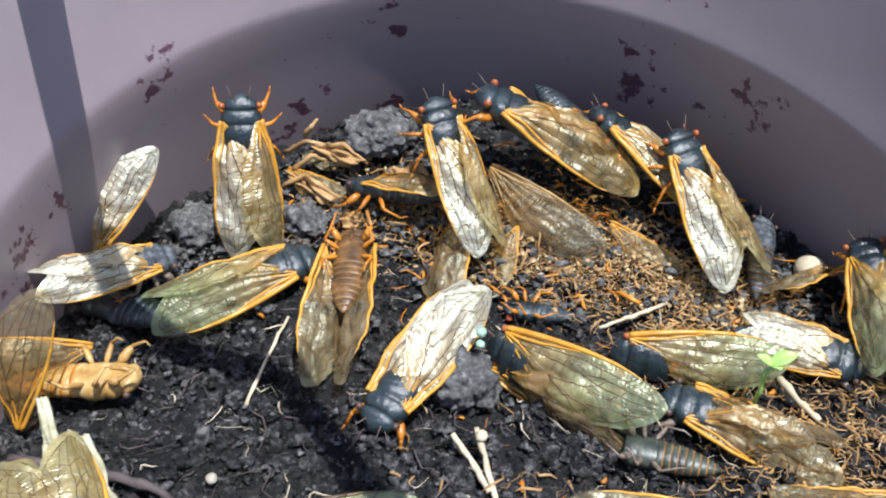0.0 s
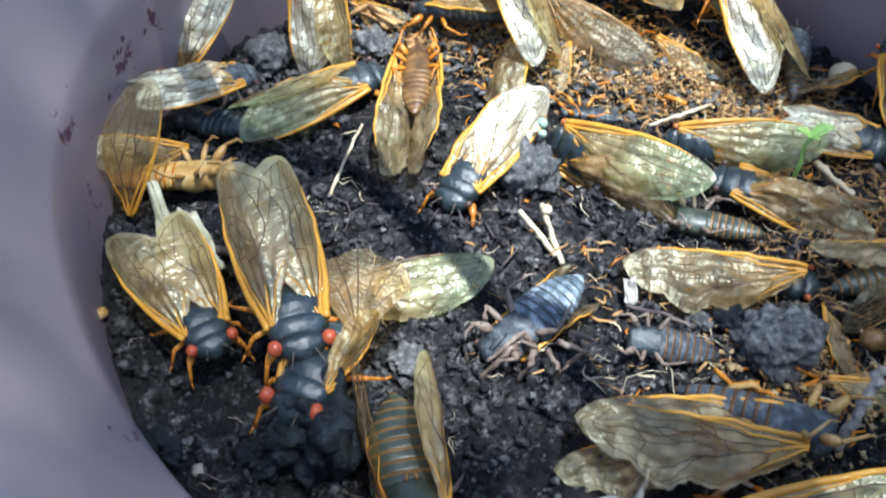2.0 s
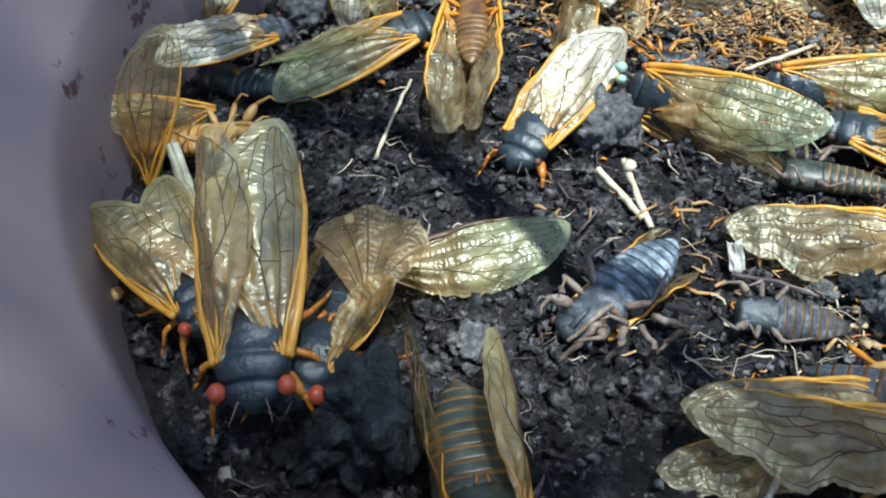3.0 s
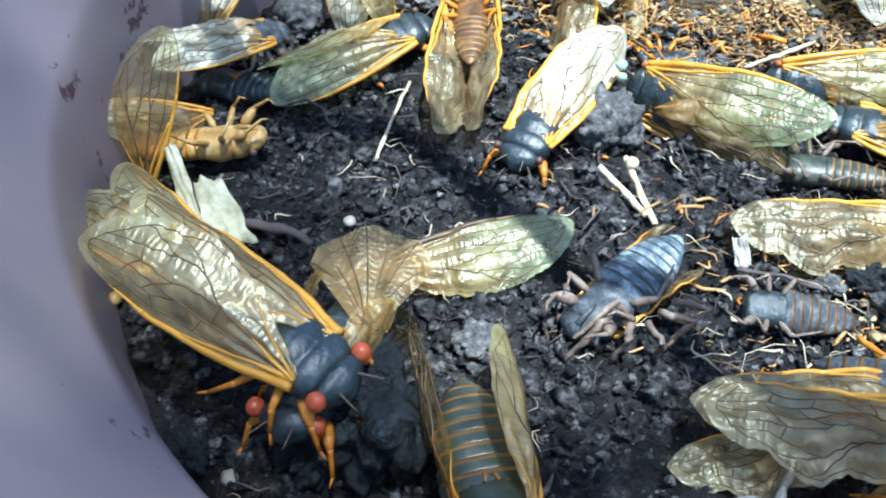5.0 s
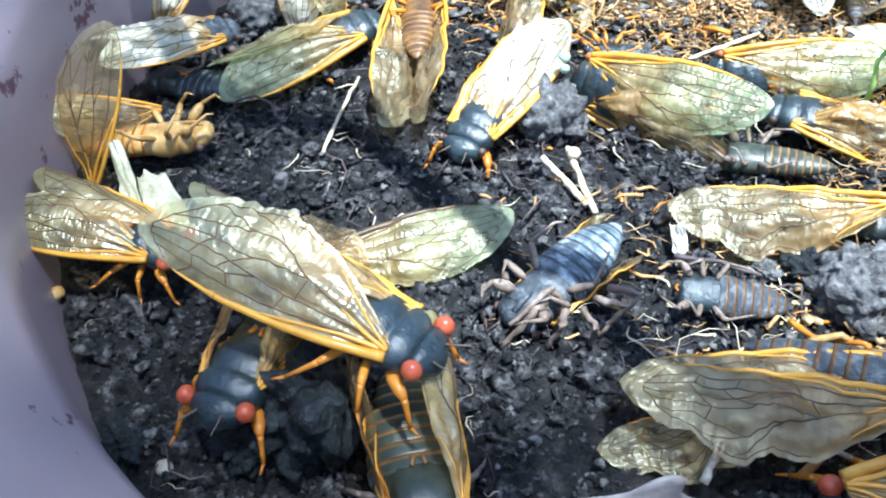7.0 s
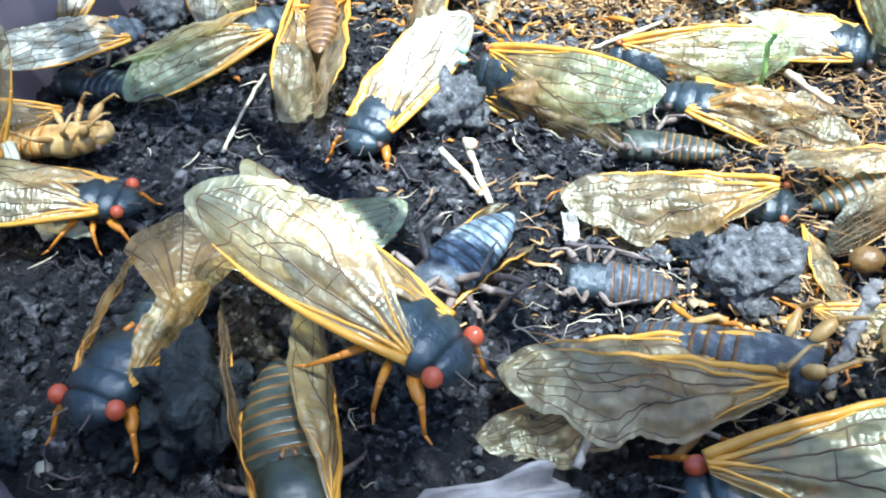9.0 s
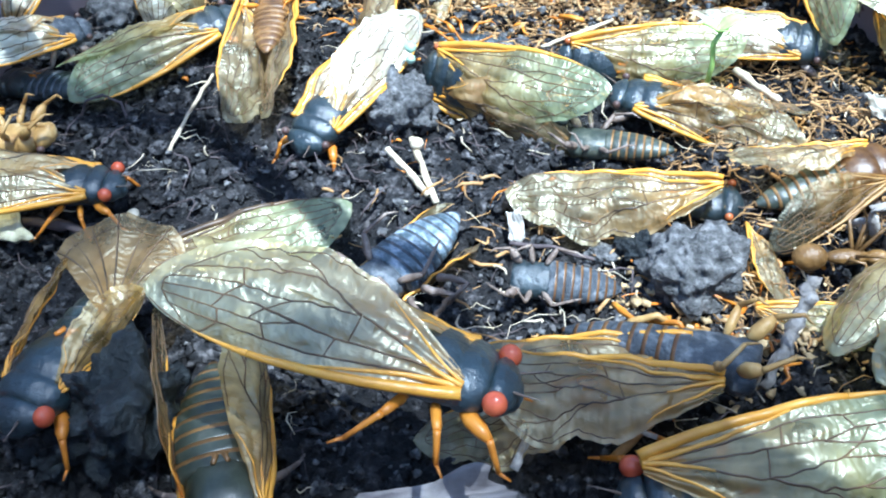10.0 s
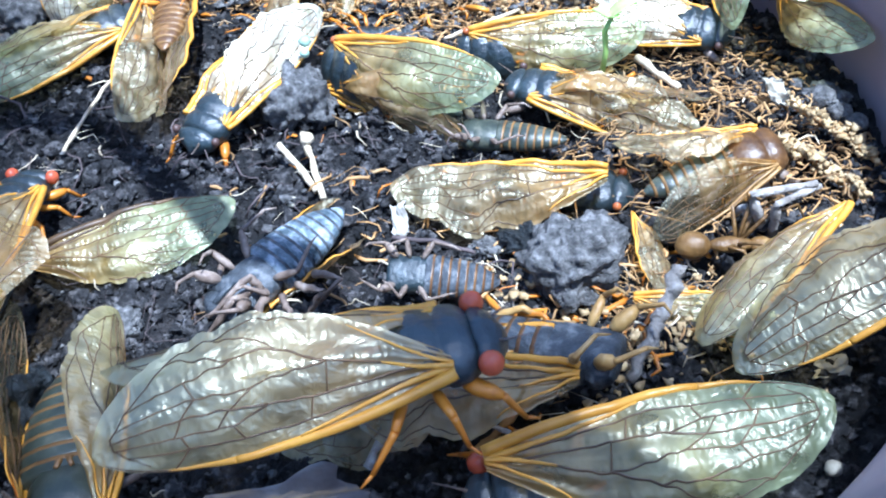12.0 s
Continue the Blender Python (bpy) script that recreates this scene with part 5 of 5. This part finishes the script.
# dried scraps and a stray bud in the tangle on the heap
for k, (a, b, c, d) in enumerate([((-0.0401, 0.1950, 0.0172), (-0.0377, 0.1941, 0.0187), (-0.0251, 0.1807, 0.0188), (-0.0295, 0.1824, 0.0164)), ((-0.0326, 0.1969, 0.0233), (-0.0280, 0.1957, 0.0253), (-0.0185, 0.1894, 0.0244), (-0.0243, 0.1901, 0.0222)), ((-0.0128, 0.1846, 0.0252), (-0.0046, 0.1857, 0.0268), (-0.0026, 0.1790, 0.0217), (-0.0113, 0.1792, 0.0206)), ((-0.0249, 0.1775, 0.0169), (-0.0194, 0.1769, 0.0187), (-0.0180, 0.1742, 0.0160), (-0.0234, 0.1741, 0.0152))]):
    flat_piece("dry_leaf", "tan crumpled leaf scrap in the tangle", "leaf", (a, b, c, d), 0.0004, CHAFF, 0.0022, 20.5 + k)


def litter(name, label, category, spots, count, seed, length, thick, material, flat=False):
    """Loose bits strewn round the given spots (centre x, y, spread)."""
    rng = random.Random(seed)
    pieces = []
    for _ in range(count):
        sx, sy, sp, sq = spots[rng.randrange(len(spots))]
        x, y = sx + rng.gauss(0, sp), sy + rng.gauss(0, sq)
        if not inside(x, y, 0.0965):
            continue
        a, l = rng.random() * 6.283, length * (0.3 + rng.random() ** 2)
        z = soil_surface(x, y) + 0.0008 + 0.0022 * rng.random() ** 2
        d = Vector((math.cos(a), math.sin(a), rng.uniform(-0.4, 0.4)))
        o = Vector((x, y, z))
        w = Vector((rng.gauss(0, 1), rng.gauss(0, 1), abs(rng.gauss(0, 0.7)))) * l * 0.2
        u = Vector((rng.gauss(0, 1), rng.gauss(0, 1), rng.gauss(0, 0.5))) * l * 0.1
        r = thick * (0.3 + 1.2 * rng.random() ** 2)
        pieces.append(tube([o - d * l / 2, o - d * l * 0.25 + w * 0.8 + u, o + w, o + d * l * 0.28 + w * 0.5 - u, o + d * l / 2], [r * 0.6, r * 0.9, r, r * 0.8, r * 0.35], 4))
    v, f = joined(pieces)
    tagged(new(name, mesh_of(name, v, f, material, True)), label, category, kind="stuff")


litter("chaff", "orange-brown fibrous chaff spread over the heap", "chaff", [(0.033, 0.168, 0.014, 0.006), (0.05, 0.160, 0.016, 0.006), (0.02, 0.175, 0.010, 0.006), (0.065, 0.150, 0.012, 0.008), (-0.01, 0.180, 0.014, 0.008)], 3200, 8, 0.0055, 0.00024, CHAFF)
litter("chaff", "golden chaff along the tub wall", "chaff", [(0.098, 0.105, 0.006, 0.012), (0.092, 0.125, 0.008, 0.012)], 420, 9, 0.003, 0.0003, CHAFF)
litter("straw_bits", "scattered pale straw bits and rootlets", "straw", [(0.01, 0.12, 0.05, 0.04)], 230, 10, 0.006, 0.00016, STRAW)
litter("rootlets", "fine dark rootlets over the soil", "roots", [(0.0, 0.12, 0.05, 0.04)], 500, 11, 0.009, 0.00016, DARK_ROOT)
litter("leg_bits", "orange and brown broken insect legs", "insect parts", [(-0.005, 0.178, 0.02, 0.01), (0.055, 0.075, 0.012, 0.010), (0.03, 0.15, 0.03, 0.02), (0.062, 0.185, 0.01, 0.006)], 260, 12, 0.0065, 0.00045, ORANGE)


def bits(name, label, category, spots, count, seed, size, material):
    """Small crumbly grains strewn round the given spots."""
    rng = random.Random(seed)
    pieces = []
    for _ in range(count):
        sx, sy, sp, sq = spots[rng.randrange(len(spots))]
        x, y = sx + rng.gauss(0, sp), sy + rng.gauss(0, sq)
        if inside(x, y, 0.0965):
            r = size * (0.4 + rng.random() ** 2)
            pieces.append(lump(rng, (x, y, soil_surface(x, y) + 0.0006 + 0.0022 * rng.random()), r, 0.55, 1.2, 6, 4))
    v, f = joined(pieces)
    tagged(new(name, mesh_of(name, v, f, material)), label, category, kind="stuff")


bits("husks", "pale seed husks crumbled over the soil", "chaff", [(0.052, 0.066, 0.006, 0.005), (0.066, 0.068, 0.006, 0.006), (0.043, 0.083, 0.004, 0.004)], 260, 15, 0.0007, GOLD)
litter("chaff", "brown fibrous chaff between the dead cicadas", "chaff", [(0.066, 0.112, 0.010, 0.007), (0.080, 0.120, 0.009, 0.008), (0.060, 0.140, 0.012, 0.006), (0.085, 0.100, 0.008, 0.006), (0.058, 0.078, 0.009, 0.008)], 1100, 16, 0.0055, 0.00022, CHAFF)
litter("straw_bits", "broken pale straw between the dead cicadas", "straw", [(0.070, 0.115, 0.014, 0.010), (0.060, 0.080, 0.012, 0.010), (0.030, 0.085, 0.014, 0.014)], 90, 17, 0.0080, 0.00024, STRAW)
litter("straw_bits", "pale broken stalks among the dead bodies", "straw", [(0.040, 0.090, 0.012, 0.010), (0.062, 0.092, 0.012, 0.008), (0.012, 0.100, 0.014, 0.012), (0.075, 0.105, 0.008, 0.008)], 200, 21, 0.0065, 0.00030, CHAFF)
bits("dry_crumbs", "pale grey crumbs of dry soil over the heap", "soil", [(-0.035, 0.182, 0.018, 0.008), (0.0, 0.180, 0.016, 0.008), (0.03, 0.165, 0.018, 0.008), (-0.06, 0.168, 0.010, 0.008), (0.07, 0.155, 0.012, 0.008)], 1500, 19, 0.0010, CLOD)
bits("grit", "pale grit scattered over the dark soil", "grit", [(0.0, 0.10, 0.045, 0.03), (0.03, 0.07, 0.04, 0.02), (-0.03, 0.13, 0.03, 0.02)], 420, 18, 0.00075, CLOD)
bits("husks", "pale golden seed husks crumbled over the heap", "chaff", [(0.033, 0.168, 0.016, 0.006), (0.05, 0.160, 0.016, 0.006), (0.02, 0.175, 0.012, 0.006), (0.065, 0.150, 0.012, 0.008), (-0.02, 0.185, 0.012, 0.007)], 1500, 14, 0.0006, GOLD)


def motions():
    for ob, rows, size in ((CRAWLER, CRAWL, 1.12), (FOLLOWER, FOLLOW, 0.92), (CRUMPLED, STUNTED, 1.12)):
        ob.scale = (size, size, size)
        walk(ob, [(t, frame_of(head, tail, roll, size)) for t, head, tail, roll in rows])
    # the added branch swings over to shade the right side, and back out of the sun
    sway = ((0.0, 0.18), (0.2, 0.16), (0.45, 0.02), (0.8, 0.0), (1.6, 0.0), (1.95, 0.02), (2.3, 0.2), (3.2, 0.24), (6.0, 0.25), (9.0, 0.24), (12.0, 0.26))
    walk(SHADE_BOUGH, [(t, pose(0.635 + x, -0.47, 2.5)) for t, x in sway])
    # two smaller added ones come over to shade the left wall of the tub and stay
    drift = ((0.0, -0.2), (0.9, -0.18), (1.25, -0.08), (1.6, 0.0), (2.4, 0.004), (6.0, 0.0), (9.0, 0.006), (12.0, 0.0))
    for ob, size, x0, y0, z in ((SHADE_BOUGH_LEFT, 0.6, 0.392, -0.482, 2.5), (SHADE_BOUGH_OVER, 0.5, 0.394, -0.512, 2.65)):
        ob.scale = (size, size, size)
        walk(ob, [(t, pose(x0 + x, y0, z)) for t, x in drift])


motions()
